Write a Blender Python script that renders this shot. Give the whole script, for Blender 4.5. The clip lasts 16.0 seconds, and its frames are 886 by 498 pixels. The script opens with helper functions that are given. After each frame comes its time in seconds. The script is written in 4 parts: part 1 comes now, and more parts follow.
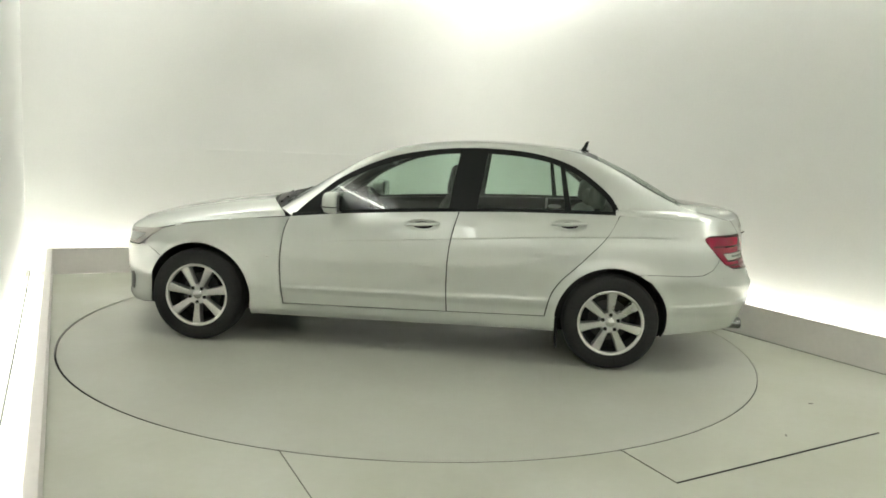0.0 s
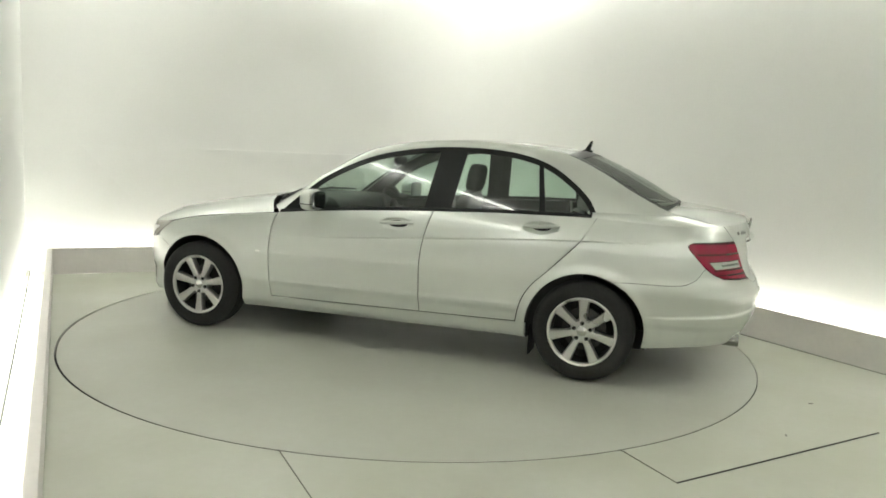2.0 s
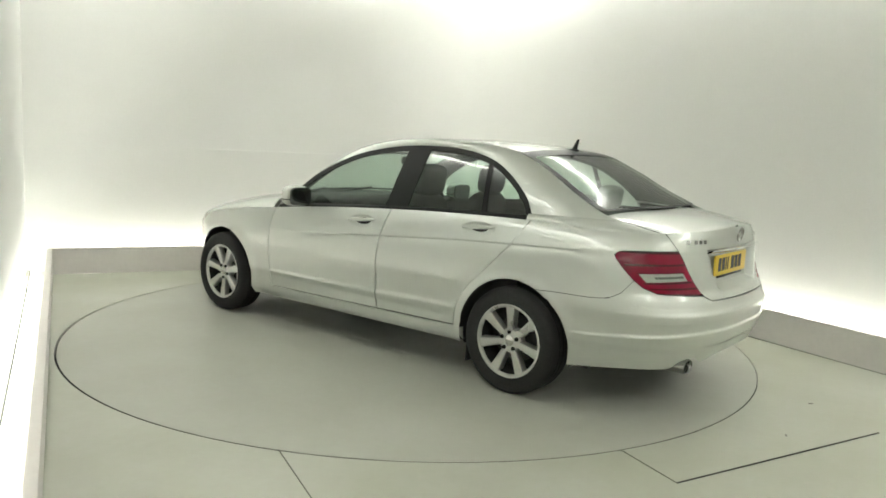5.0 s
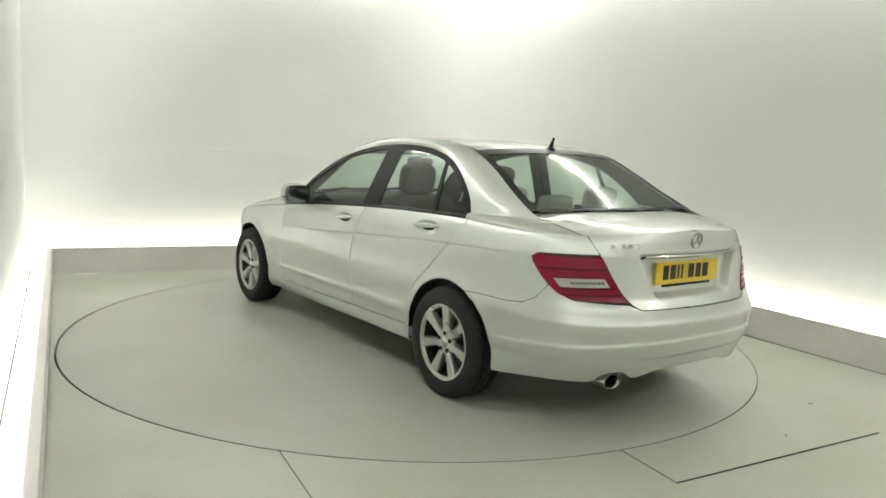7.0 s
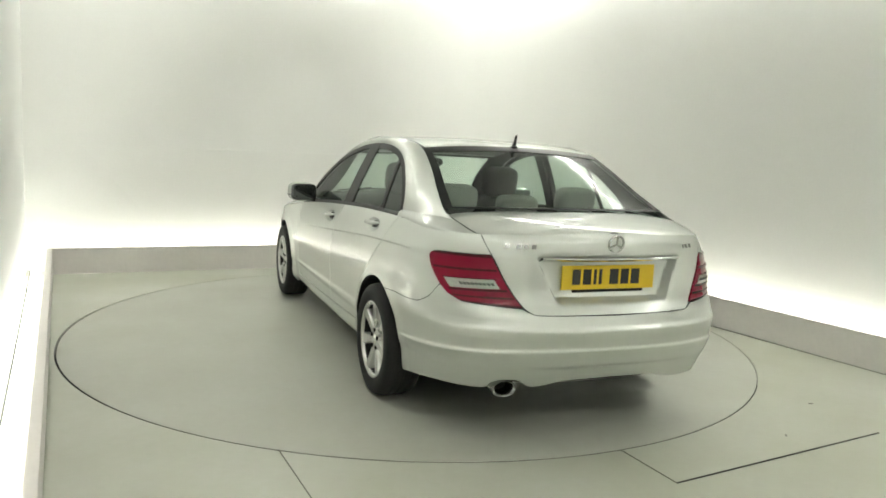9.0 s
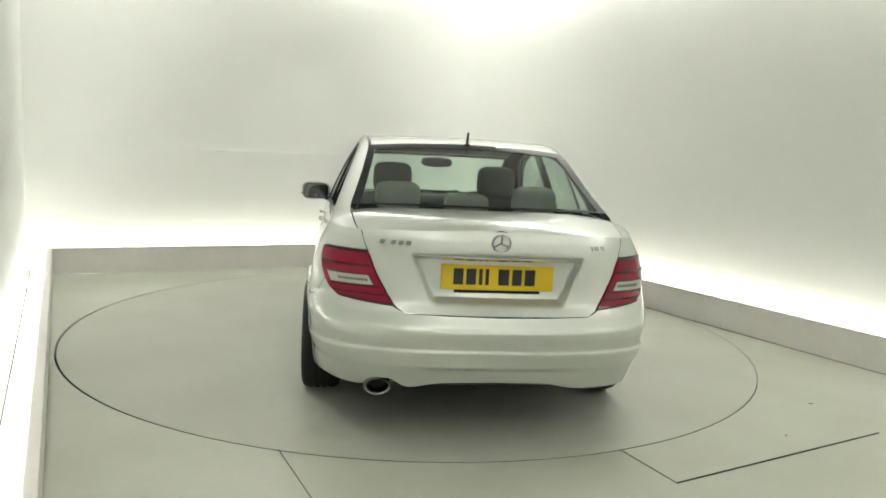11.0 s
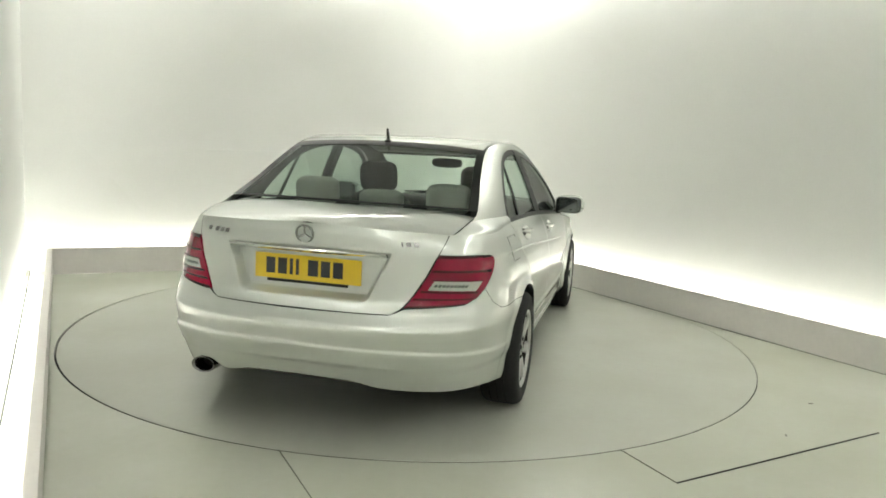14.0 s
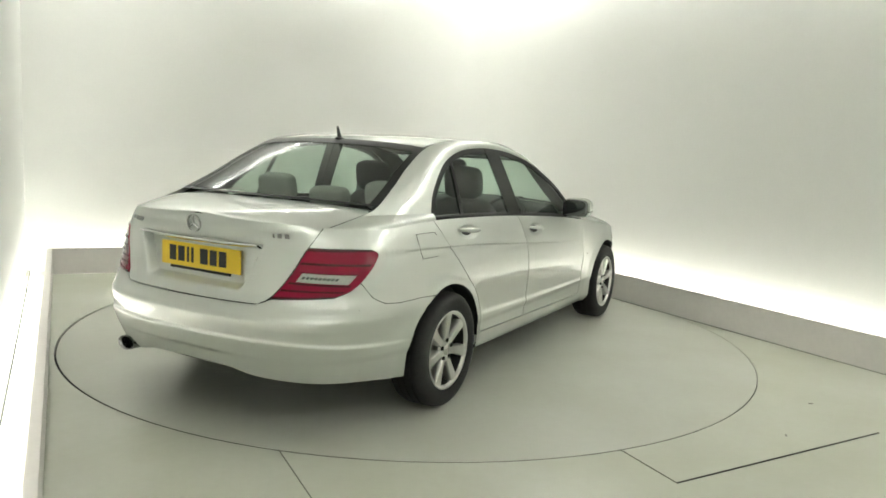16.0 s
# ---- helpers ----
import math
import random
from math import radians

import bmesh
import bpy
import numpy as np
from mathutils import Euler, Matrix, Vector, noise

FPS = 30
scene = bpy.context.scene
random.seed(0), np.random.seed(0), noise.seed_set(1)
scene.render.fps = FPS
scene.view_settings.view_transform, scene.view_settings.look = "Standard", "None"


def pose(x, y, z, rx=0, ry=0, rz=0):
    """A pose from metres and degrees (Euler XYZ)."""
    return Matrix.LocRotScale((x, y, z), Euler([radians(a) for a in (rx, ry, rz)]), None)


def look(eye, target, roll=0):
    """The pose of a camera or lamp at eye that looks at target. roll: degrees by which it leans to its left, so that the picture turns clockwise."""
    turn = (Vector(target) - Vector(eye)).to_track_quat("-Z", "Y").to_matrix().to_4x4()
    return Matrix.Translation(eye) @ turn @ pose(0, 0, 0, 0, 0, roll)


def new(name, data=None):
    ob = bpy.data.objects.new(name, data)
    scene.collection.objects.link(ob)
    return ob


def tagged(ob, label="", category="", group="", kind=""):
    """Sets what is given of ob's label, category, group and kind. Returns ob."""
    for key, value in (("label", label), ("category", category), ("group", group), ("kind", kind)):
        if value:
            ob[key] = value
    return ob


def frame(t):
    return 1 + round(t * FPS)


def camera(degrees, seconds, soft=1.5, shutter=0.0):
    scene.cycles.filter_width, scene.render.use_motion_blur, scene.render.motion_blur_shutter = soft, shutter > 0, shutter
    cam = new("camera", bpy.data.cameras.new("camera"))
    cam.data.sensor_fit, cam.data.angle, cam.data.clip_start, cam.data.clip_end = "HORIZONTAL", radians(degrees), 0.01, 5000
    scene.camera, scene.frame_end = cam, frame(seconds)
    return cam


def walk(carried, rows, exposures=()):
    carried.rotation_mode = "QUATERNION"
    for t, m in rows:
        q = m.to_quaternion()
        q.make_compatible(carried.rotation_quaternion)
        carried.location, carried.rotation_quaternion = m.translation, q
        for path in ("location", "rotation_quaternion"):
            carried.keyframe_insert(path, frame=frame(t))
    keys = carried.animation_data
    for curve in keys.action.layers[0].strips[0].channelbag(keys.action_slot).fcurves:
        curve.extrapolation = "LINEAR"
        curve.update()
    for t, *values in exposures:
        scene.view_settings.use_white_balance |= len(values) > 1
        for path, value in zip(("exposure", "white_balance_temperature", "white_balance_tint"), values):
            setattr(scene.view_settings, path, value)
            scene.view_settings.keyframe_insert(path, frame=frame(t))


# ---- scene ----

# camera: stands still beside the turntable
cam = camera(61.07, 16.0, soft=1.7)
EYE = (0.000, -5.617, 1.403)
AIM = (0.1695, -0.6676, 0.7119)
ROLL = 2.909
walk(cam, [(0.0, look(EYE, AIM, ROLL)), (16.0, look(EYE, AIM, ROLL))])
# car heading in degrees, second by second, and its middle seen from the turntable's axis
HEADING = [(0.0, 173.4), (1.0, 166.66), (2.0, 159.87), (3.0, 153.01), (4.0, 146.08), (5.0, 139.09), (6.0, 132.02), (7.0, 124.9), (8.0, 117.71), (9.0, 110.47), (10.0, 103.19), (11.0, 95.86), (12.0, 88.52), (13.0, 81.17), (14.0, 73.82), (15.0, 66.5), (16.0, 59.23)]
CAR_X, CAR_Y = 0.021, -0.141

# ---- light and exposure ----
world = bpy.data.worlds.new("world")
world.use_nodes = True
world.node_tree.nodes["Background"].inputs[0].default_value = (0.8, 0.82, 0.75, 1)
world.node_tree.nodes["Background"].inputs[1].default_value = 0.0
scene.world = world
scene.view_settings.exposure = 0.81
LOW_GLOW = 14.0     # tubes behind the kerb
HIGH_GLOW = 13.0    # tubes in the ceiling slot
LIGHT = (0.985, 1.0, 0.925)

# ---- materials ----
def material(name, color, rough=0.5, metal=0.0, grain=0.0, scale=40.0, stain=0.0, stain_scale=1.5, bump=0.0,
             coat=0.0, tint=None, spec=0.5):
    m = bpy.data.materials.new(name)
    m.use_nodes = True
    nt = m.node_tree
    b = nt.nodes["Principled BSDF"]
    b.inputs["Base Color"].default_value = (*color, 1)
    b.inputs["Roughness"].default_value = rough
    b.inputs["Metallic"].default_value = metal
    b.inputs["Specular IOR Level"].default_value = spec
    b.inputs["Coat Weight"].default_value = coat
    b.inputs["Coat Roughness"].default_value = 0.06
    co = nt.nodes.new("ShaderNodeTexCoord")
    if grain or stain:
        def layer(size, amount, dark, source, detail):
            n = nt.nodes.new("ShaderNodeTexNoise")
            n.inputs["Scale"].default_value = size
            n.inputs["Detail"].default_value = detail
            nt.links.new(co.outputs["Object"], n.inputs["Vector"])
            r = nt.nodes.new("ShaderNodeMapRange")
            r.inputs[1].default_value, r.inputs[2].default_value = 0.35, 0.7
            r.inputs[3].default_value, r.inputs[4].default_value = 0.0, amount
            nt.links.new(n.outputs["Fac"], r.inputs[0])
            mx = nt.nodes.new("ShaderNodeMix")
            mx.data_type = "RGBA"
            nt.links.new(r.outputs[0], mx.inputs[0])
            if source is None:
                mx.inputs[6].default_value = (*color, 1)
            else:
                nt.links.new(source, mx.inputs[6])
            mx.inputs[7].default_value = (*dark, 1)
            return mx.outputs[2], n.outputs["Fac"]
        dark = tint or tuple(c * 0.55 for c in color)
        src, fac = layer(scale, grain, dark, None, 6)
        src, fac2 = layer(stain_scale, stain, dark, src, 4)
        nt.links.new(src, b.inputs["Base Color"])
        rr = nt.nodes.new("ShaderNodeMapRange")
        rr.inputs[3].default_value, rr.inputs[4].default_value = max(rough - 0.08, 0.02), min(rough + 0.08, 1)
        nt.links.new(fac2, rr.inputs[0])
        nt.links.new(rr.outputs[0], b.inputs["Roughness"])
        if bump:
            bn = nt.nodes.new("ShaderNodeBump")
            bn.inputs["Strength"].default_value = bump
            bn.inputs["Distance"].default_value = 0.002
            nt.links.new(fac, bn.inputs["Height"])
            nt.links.new(bn.outputs[0], b.inputs["Normal"])
    return m


def glow(name, color, strength):
    m = bpy.data.materials.new(name)
    m.use_nodes = True
    b = m.node_tree.nodes["Principled BSDF"]
    b.inputs["Base Color"].default_value = (0.8, 0.8, 0.8, 1)
    b.inputs["Emission Color"].default_value = (*color, 1)
    b.inputs["Emission Strength"].default_value = strength
    return m


WALL = material("wall_paint", (0.86, 0.86, 0.84), 0.75, grain=0.04, scale=60, stain=0.05, stain_scale=0.8, bump=0.1)
CEIL = material("ceiling_paint", (0.86, 0.86, 0.84), 0.8, grain=0.03, scale=50)
KERB = material("kerb_board", (0.80, 0.765, 0.74), 0.5, grain=0.08, scale=30, stain=0.10, stain_scale=2.5, bump=0.1)
FLOOR = material("floor_vinyl", (0.52, 0.53, 0.46), 0.36, grain=0.14, scale=18, stain=0.55, stain_scale=1.1, bump=0.06,
                 tint=(0.40, 0.41, 0.31))
DISC = material("disc_vinyl", (0.49, 0.50, 0.44), 0.36, grain=0.14, scale=18, stain=0.40, stain_scale=1.4, bump=0.06,
                tint=(0.40, 0.40, 0.33))
SCUFF = material("scuff", (0.16, 0.15, 0.13), 0.6)
JOINT = material("floor_joint", (0.16, 0.16, 0.13), 0.8)
GAP = material("dark_gap", (0.015, 0.015, 0.012), 0.9)
PIT = material("pit_steel", (0.03, 0.03, 0.03), 0.8)
TUBE_LOW = glow("tube_low", LIGHT, LOW_GLOW)
TUBE_HIGH = glow("tube_high", LIGHT, HIGH_GLOW)
# same tubes, dimmed on the west and boosted on the east to balance the walls
TUBE_WEST = glow("tube_west", LIGHT, HIGH_GLOW * 0.75)
TUBE_EAST = glow("tube_east", LIGHT, HIGH_GLOW * 1.5)

# ---- mesh helpers ----
def finish(name, bm, mat, parent=None, label="", smooth=None):
    me = bpy.data.meshes.new(name)
    bmesh.ops.recalc_face_normals(bm, faces=bm.faces)
    bm.to_mesh(me)
    bm.free()
    me.materials.append(mat)
    if smooth is not None:
        me.shade_smooth()
        me.set_sharp_from_angle(angle=radians(smooth))
    ob = new(name, me)
    if parent is not None:
        ob.parent = parent
    if label:
        ob["label"] = label
    return ob


def part(name, bm, mat, parent, label="", smooth=35):
    return finish(name, bm, mat, parent, label, smooth)


def slab(bm, base, z0, z1):
    """A prism over the plan polygon base."""
    lo = [bm.verts.new((x, y, z0)) for x, y in base]
    hi = [bm.verts.new((x, y, z1)) for x, y in base]
    n = len(base)
    bm.faces.new(lo[::-1])
    bm.faces.new(hi)
    for i in range(n):
        j = (i + 1) % n
        bm.faces.new((lo[i], lo[j], hi[j], hi[i]))
    return bm


def box(bm, x0, x1, y0, y1, z0, z1, bevel=0.0):
    b = bmesh.new()
    slab(b, [(x0, y0), (x1, y0), (x1, y1), (x0, y1)], z0, z1)
    if bevel:
        bmesh.ops.bevel(b, geom=b.edges[:], offset=bevel, segments=2, affect="EDGES", profile=0.6)
    merge(bm, b)
    return bm


def merge(bm, other, m=None):
    if m is not None:
        other.transform(m)
    me = bpy.data.meshes.new("tmp")
    other.to_mesh(me)
    other.free()
    bm.from_mesh(me)
    bpy.data.meshes.remove(me)
    return bm


# ---- the studio: u runs along the back wall, v away from the camera ----
TURN = radians(25.2)
CU, SU = math.cos(TURN), math.sin(TURN)
def plan(u, v):
    return (u * CU - v * SU, u * SU + v * CU)


R_DISC = 2.437
H_CEIL = 3.12
U_L, V_B, V_F = -2.475, 2.775, -6.2      # inner faces of the kerb; V_F the front wall
GAP_W = 0.205                             # slot between kerb and wall
def u_r(v):
    return 2.428 - 0.08 * v                # the kerb opposite runs a little askew


UW_L, VW = U_L - GAP_W - 0.02, V_B + GAP_W + 0.02
def uw_r(v):
    return u_r(v) + GAP_W + 0.02


def rect(u0, u1, v0, v1):
    return [plan(u0, v0), plan(u1, v0), plan(u1, v1), plan(u0, v1)]


def build_studio():
    T = 0.15
    R = 0.12
    # walls
    bm = bmesh.new(); slab(bm, rect(UW_L - T, UW_L, V_F, VW + T), 0, H_CEIL + 0.35)
    tagged(finish("wall_west", bm, WALL), "smooth white painted studio side wall", "wall", kind="structure")
    bm = bmesh.new(); slab(bm, rect(UW_L, uw_r(VW), VW, VW + T), 0, H_CEIL + 0.35)
    wall_n = tagged(finish("wall_north", bm, WALL), "smooth white studio back wall lit from above and below", "wall", kind="structure")
    bm = bmesh.new()
    slab(bm, [plan(uw_r(V_F), V_F), plan(uw_r(V_F) + T, V_F), plan(uw_r(VW + T) + T, VW + T), plan(uw_r(VW + T), VW + T)], 0, H_CEIL + 0.35)
    tagged(finish("wall_east", bm, WALL), "smooth white painted studio side wall", "wall", kind="structure")
    bm = bmesh.new(); slab(bm, rect(UW_L - T, uw_r(V_F) + T, V_F - T, V_F), 0, H_CEIL + 0.35)
    tagged(finish("wall_south", bm, WALL), "plain white studio wall behind the camera", "wall", kind="structure")
    # rounded corner between the back wall and the east wall
    bm = bmesh.new()
    rad, n = 0.55, 24
    cv = VW - rad
    cu = uw_r(cv) - rad * 1.0032
    a0 = math.atan(0.08)
    arc = [(cu + rad * math.cos(lerp_a), cv + rad * math.sin(lerp_a)) for lerp_a in (a0 + (math.pi / 2 - a0) * i / n for i in range(n + 1))]
    slab(bm, [plan(*p) for p in [arc[0]] + arc[1:] + [(uw_r(VW) + 0.06, VW + 0.04), (uw_r(VW) + 0.06, arc[0][1])]], 0, H_CEIL + 0.34)
    tagged(finish("wall_corner", bm, WALL, smooth=30), "rounded white corner of the studio wall", "wall", kind="structure")
    # lower lining of the back wall, a little proud
    bm = bmesh.new()
    ends = []
    for u, p in ((-2.3, -0.004), (-1.25, 0.046), (0.2, 0.055), (1.25, 0.010)):
        ends.append([bm.verts.new((*plan(u, v), z)) for v, z in ((VW + 0.02, 1.232), (VW - p, 1.232), (VW - p, 1.222), (VW + 0.004, 0.02))])
    for a, b in zip(ends, ends[1:]):
        for i in range(4):
            bm.faces.new((a[i], a[(i + 1) % 4], b[(i + 1) % 4], b[i]))
    bm.faces.new(ends[0]); bm.faces.new(ends[-1])
    tagged(finish("trim_batten", bm, WALL), "thin white ledge across the back wall", "wall trim", kind="structure")
    # ceiling: a panel hung short of the walls, and the slab above it
    bm = bmesh.new(); slab(bm, rect(UW_L - T, uw_r(V_F) + T, V_F - T, VW + T), H_CEIL + 0.35, H_CEIL + 0.5)
    tagged(finish("ceiling", bm, CEIL), "white studio ceiling slab above the light slot", "ceiling", kind="structure")
    bm = bmesh.new()
    S = 0.40
    slab(bm, [plan(UW_L + S, V_F + S), plan(uw_r(V_F + S) - S, V_F + S), plan(uw_r(VW - S) - S, VW - S), plan(UW_L + S, VW - S)], H_CEIL, H_CEIL + 0.06)
    tagged(finish("ceiling_panel", bm, CEIL), "hung white ceiling panel with a lit slot round it", "ceiling", kind="structure")
    # ground under all and the floor with a round opening
    bm = bmesh.new(); slab(bm, rect(UW_L - T, uw_r(V_F) + T, V_F - T, VW + T), -0.4, -0.3)
    tagged(finish("ground", bm, PIT), "dark pit floor under the turntable", "ground", kind="structure")


def ring_floor():
    """The fixed floor: strips from the disc's rim out to the walls."""
    bm = bmesh.new()
    n = 192
    inner, outer = [], []
    corners = [plan(UW_L, V_F), plan(uw_r(V_F), V_F), plan(uw_r(VW), VW), plan(UW_L, VW)]
    def edge_hit(a):
        dx, dy = math.cos(a), math.sin(a)
        best = 1e9
        for i in range(4):
            (x0, y0), (x1, y1) = corners[i], corners[(i + 1) % 4]
            ex, ey = x1 - x0, y1 - y0
            det = dx * -ey + ex * dy
            if abs(det) < 1e-9:
                continue
            s = (x0 * -ey + ex * y0) / det
            q = (dx * y0 - dy * x0) / det
            if s > 0 and -1e-6 <= q <= 1 + 1e-6:
                best = min(best, s)
        return (dx * best, dy * best)
    angles = sorted([2 * math.pi * i / n for i in range(n)] + [math.atan2(y, x) % (2 * math.pi) for x, y in corners])
    for a in angles:
        r = R_DISC + 0.011
        inner.append(bm.verts.new((r * math.cos(a) - 0.0032, r * math.sin(a) + 0.0010, 0)))     # the gap is wider on one side
        outer.append(bm.verts.new((*edge_hit(a), 0)))
    k = len(angles)
    for i in range(k):
        j = (i + 1) % k
        bm.faces.new((inner[i], outer[i], outer[j], inner[j]))
    low = bmesh.ops.extrude_face_region(bm, geom=bm.faces[:])
    for v in low["geom"]:
        if isinstance(v, bmesh.types.BMVert):
            v.co.z = -0.05
    return tagged(finish("floor", bm, FLOOR), "pale grey-green vinyl studio floor with scuffs", "floor", kind="structure")


def seam(a, b, w, mat=GAP):
    """A narrow dark joint line laid on the floor."""
    ax, ay = a; bx, by = b
    L = math.hypot(bx - ax, by - ay)
    bm = bmesh.new()
    box(bm, 0, L, -w / 2, w / 2, 0.0005, 0.004)
    ob = finish("floor_seam", bm, mat)
    ob.matrix_world = Matrix.Translation((ax, ay, 0)) @ Matrix.Rotation(math.atan2(by - ay, bx - ax), 4, "Z")
    return tagged(ob, "thin dark joint line on the floor", "floor joint", kind="structure")


def kerb_board(name, pts):
    bm = bmesh.new()
    slab(bm, pts, 0.003, 0.25)
    bmesh.ops.bevel(bm, geom=[e for e in bm.edges if min(v.co.z for v in e.verts) > 0.2], offset=0.004, segments=2, affect="EDGES")
    return tagged(finish(name, bm, KERB), "low grey-white kerb board hiding a light strip", "kerb", kind="structure")


def tube(name, a, b, z, mat, r, label):
    ax, ay = a; bx, by = b
    L = math.hypot(bx - ax, by - ay)
    bm = bmesh.new()
    bmesh.ops.create_cone(bm, cap_ends=True, segments=10, radius1=r, radius2=r, depth=L)
    ob = finish(name, bm, mat, smooth=40)
    d = Vector((bx - ax, by - ay, 0))
    ob.matrix_world = Matrix.Translation(((ax + bx) / 2, (ay + by) / 2, z)) @ d.to_track_quat("Z", "Y").to_matrix().to_4x4()
    return tagged(ob, label, "light tube", "perimeter light tubes")


build_studio()
ring_floor()
K = 0.022
KW = 0.045
kerb_board("kerb_west", [plan(U_L - KW, V_F), plan(U_L, V_F), plan(U_L, V_B), plan(U_L - KW, V_B)])
kerb_board("kerb_north", [plan(U_L - KW, V_B + 0.001), plan(u_r(V_B), V_B + 0.001), plan(u_r(V_B), V_B + K), plan(U_L - KW, V_B + K)])
kerb_board("kerb_east", [plan(u_r(V_F), V_F), plan(u_r(V_F) + K, V_F), plan(u_r(V_B + K) + K, V_B + K), plan(u_r(V_B + K) + 0.001, V_B + K)])
seam((-0.583, -2.372), (-0.30, -2.97), 0.0035, JOINT)
# joint of floor and west wall, behind the kerb
for va, vb in ((-2.2, 0.3), (0.32, 2.95)):
    seam(plan(UW_L + 0.034, va), plan(UW_L + 0.034, vb), 0.010)
seam((1.012, -2.225), (1.168, -2.567), 0.0035, JOINT)
# dark gap line along the foot of the east kerb
seam(plan(u_r(-4.0) - 0.005, -4.0), plan(u_r(V_B) - 0.005, V_B), 0.008, JOINT)
seam((1.168, -2.567), (2.491, -1.868), 0.007)
for mx, my, ml, mw, ma in ((2.352, -1.429, 0.022, 0.008, 20), (1.95, -1.95, 0.02, 0.004, 75)):
    bm = bmesh.new()
    slab(bm, [(ml * math.cos(k * 0.7854) * (0.8 + 0.2 * (k % 2)), mw * math.sin(k * 0.7854)) for k in range(8)], 0.0004, 0.0012)
    ob = finish("floor_scuff", bm, SCUFF)
    ob.matrix_world = pose(mx, my, 0, 0, 0, ma)
    tagged(ob, "small dark scuff on the vinyl floor", "floor mark", kind="structure")
# light tubes behind the kerb and in the ceiling slot
for i in range(6):
    v0 = V_F + 0.1 + i * 1.47
    tube("light_tube", plan(U_L - 0.15, v0), plan(U_L - 0.15, v0 + 1.44), 0.075, TUBE_LOW, 0.016, "lit white fluorescent tube behind the kerb board")
    tube("light_tube", plan(u_r(v0) + 0.15, v0), plan(u_r(v0 + 1.44) + 0.15, v0 + 1.44), 0.075, TUBE_LOW, 0.016, "lit white fluorescent tube behind the kerb board")
    tube("light_tube", plan(UW_L + 0.07, v0), plan(UW_L + 0.07, v0 + 1.38), H_CEIL + 0.16, TUBE_WEST, 0.02, "lit white fluorescent tube in the ceiling slot")
    tube("light_tube", plan(uw_r(v0) - 0.07, v0), plan(uw_r(v0 + 1.38) - 0.07, v0 + 1.38), H_CEIL + 0.16, TUBE_EAST, 0.02, "lit white fluorescent tube in the ceiling slot")
for i in range(3):
    u0 = UW_L + 0.25 + i * 1.40
    tube("light_tube", plan(u0, V_B + 0.15), plan(u0 + 1.38, V_B + 0.15), 0.075, TUBE_LOW, 0.016, "lit white fluorescent tube behind the kerb board")
    # the run at V_F is unseen, added to brighten the car's tail and the walls
    for vt in (VW - 0.07, V_F + 0.07):
        tube("light_tube", plan(u0, vt), plan(u0 + 1.36, vt), H_CEIL + 0.16, TUBE_HIGH, 0.02, "lit white fluorescent tube in the ceiling slot")

# ---- turntable ----
def build_disc():
    bm = bmesh.new()
    n = 256
    slab(bm, [(R_DISC * math.cos(2 * math.pi * i / n), R_DISC * math.sin(2 * math.pi * i / n)) for i in range(n)], -0.05, 0.0)
    table = tagged(new("turntable"), "round pale grey vinyl-covered turntable flush with the floor", "turntable")
    part("vinyl_top", bm, DISC, table)
    bm = bmesh.new()
    ring = []
    for rr, z in ((R_DISC + 0.0005, -0.002), (R_DISC + 0.004, -0.003), (R_DISC + 0.004, -0.05)):
        ring.append([bm.verts.new((rr * math.cos(2 * math.pi * i / n), rr * math.sin(2 * math.pi * i / n), z)) for i in range(n)])
    for a, b in zip(ring, ring[1:]):
        for i in range(n):
            j = (i + 1) % n
            bm.faces.new((a[i], a[j], b[j], b[i]))
    part("rim_edge", bm, GAP, table, "black rubber edge round the turntable")
    return table


turntable = build_disc()

# ---- the car's body surface ----
def curve(x, pts):
    """A smooth curve through the points (x ascending), by monotone cubic pieces."""
    n = len(pts)
    if x <= pts[0][0]:
        return pts[0][1]
    if x >= pts[-1][0]:
        return pts[-1][1]
    i = 0
    while x > pts[i + 1][0]:
        i += 1
    def slope(k):
        if k == 0:
            return (pts[1][1] - pts[0][1]) / (pts[1][0] - pts[0][0])
        if k == n - 1:
            return (pts[-1][1] - pts[-2][1]) / (pts[-1][0] - pts[-2][0])
        a = (pts[k][1] - pts[k - 1][1]) / (pts[k][0] - pts[k - 1][0])
        b = (pts[k + 1][1] - pts[k][1]) / (pts[k + 1][0] - pts[k][0])
        return 0.0 if a * b <= 0 else 2 * a * b / (a + b)
    x0, y0 = pts[i]
    x1, y1 = pts[i + 1]
    h = x1 - x0
    q = (x - x0) / h
    a, b = slope(i) * h, slope(i + 1) * h
    return (y0 * (2 * q**3 - 3 * q**2 + 1) + a * (q**3 - 2 * q**2 + q)
            + y1 * (-2 * q**3 + 3 * q**2) + b * (q**3 - q**2))


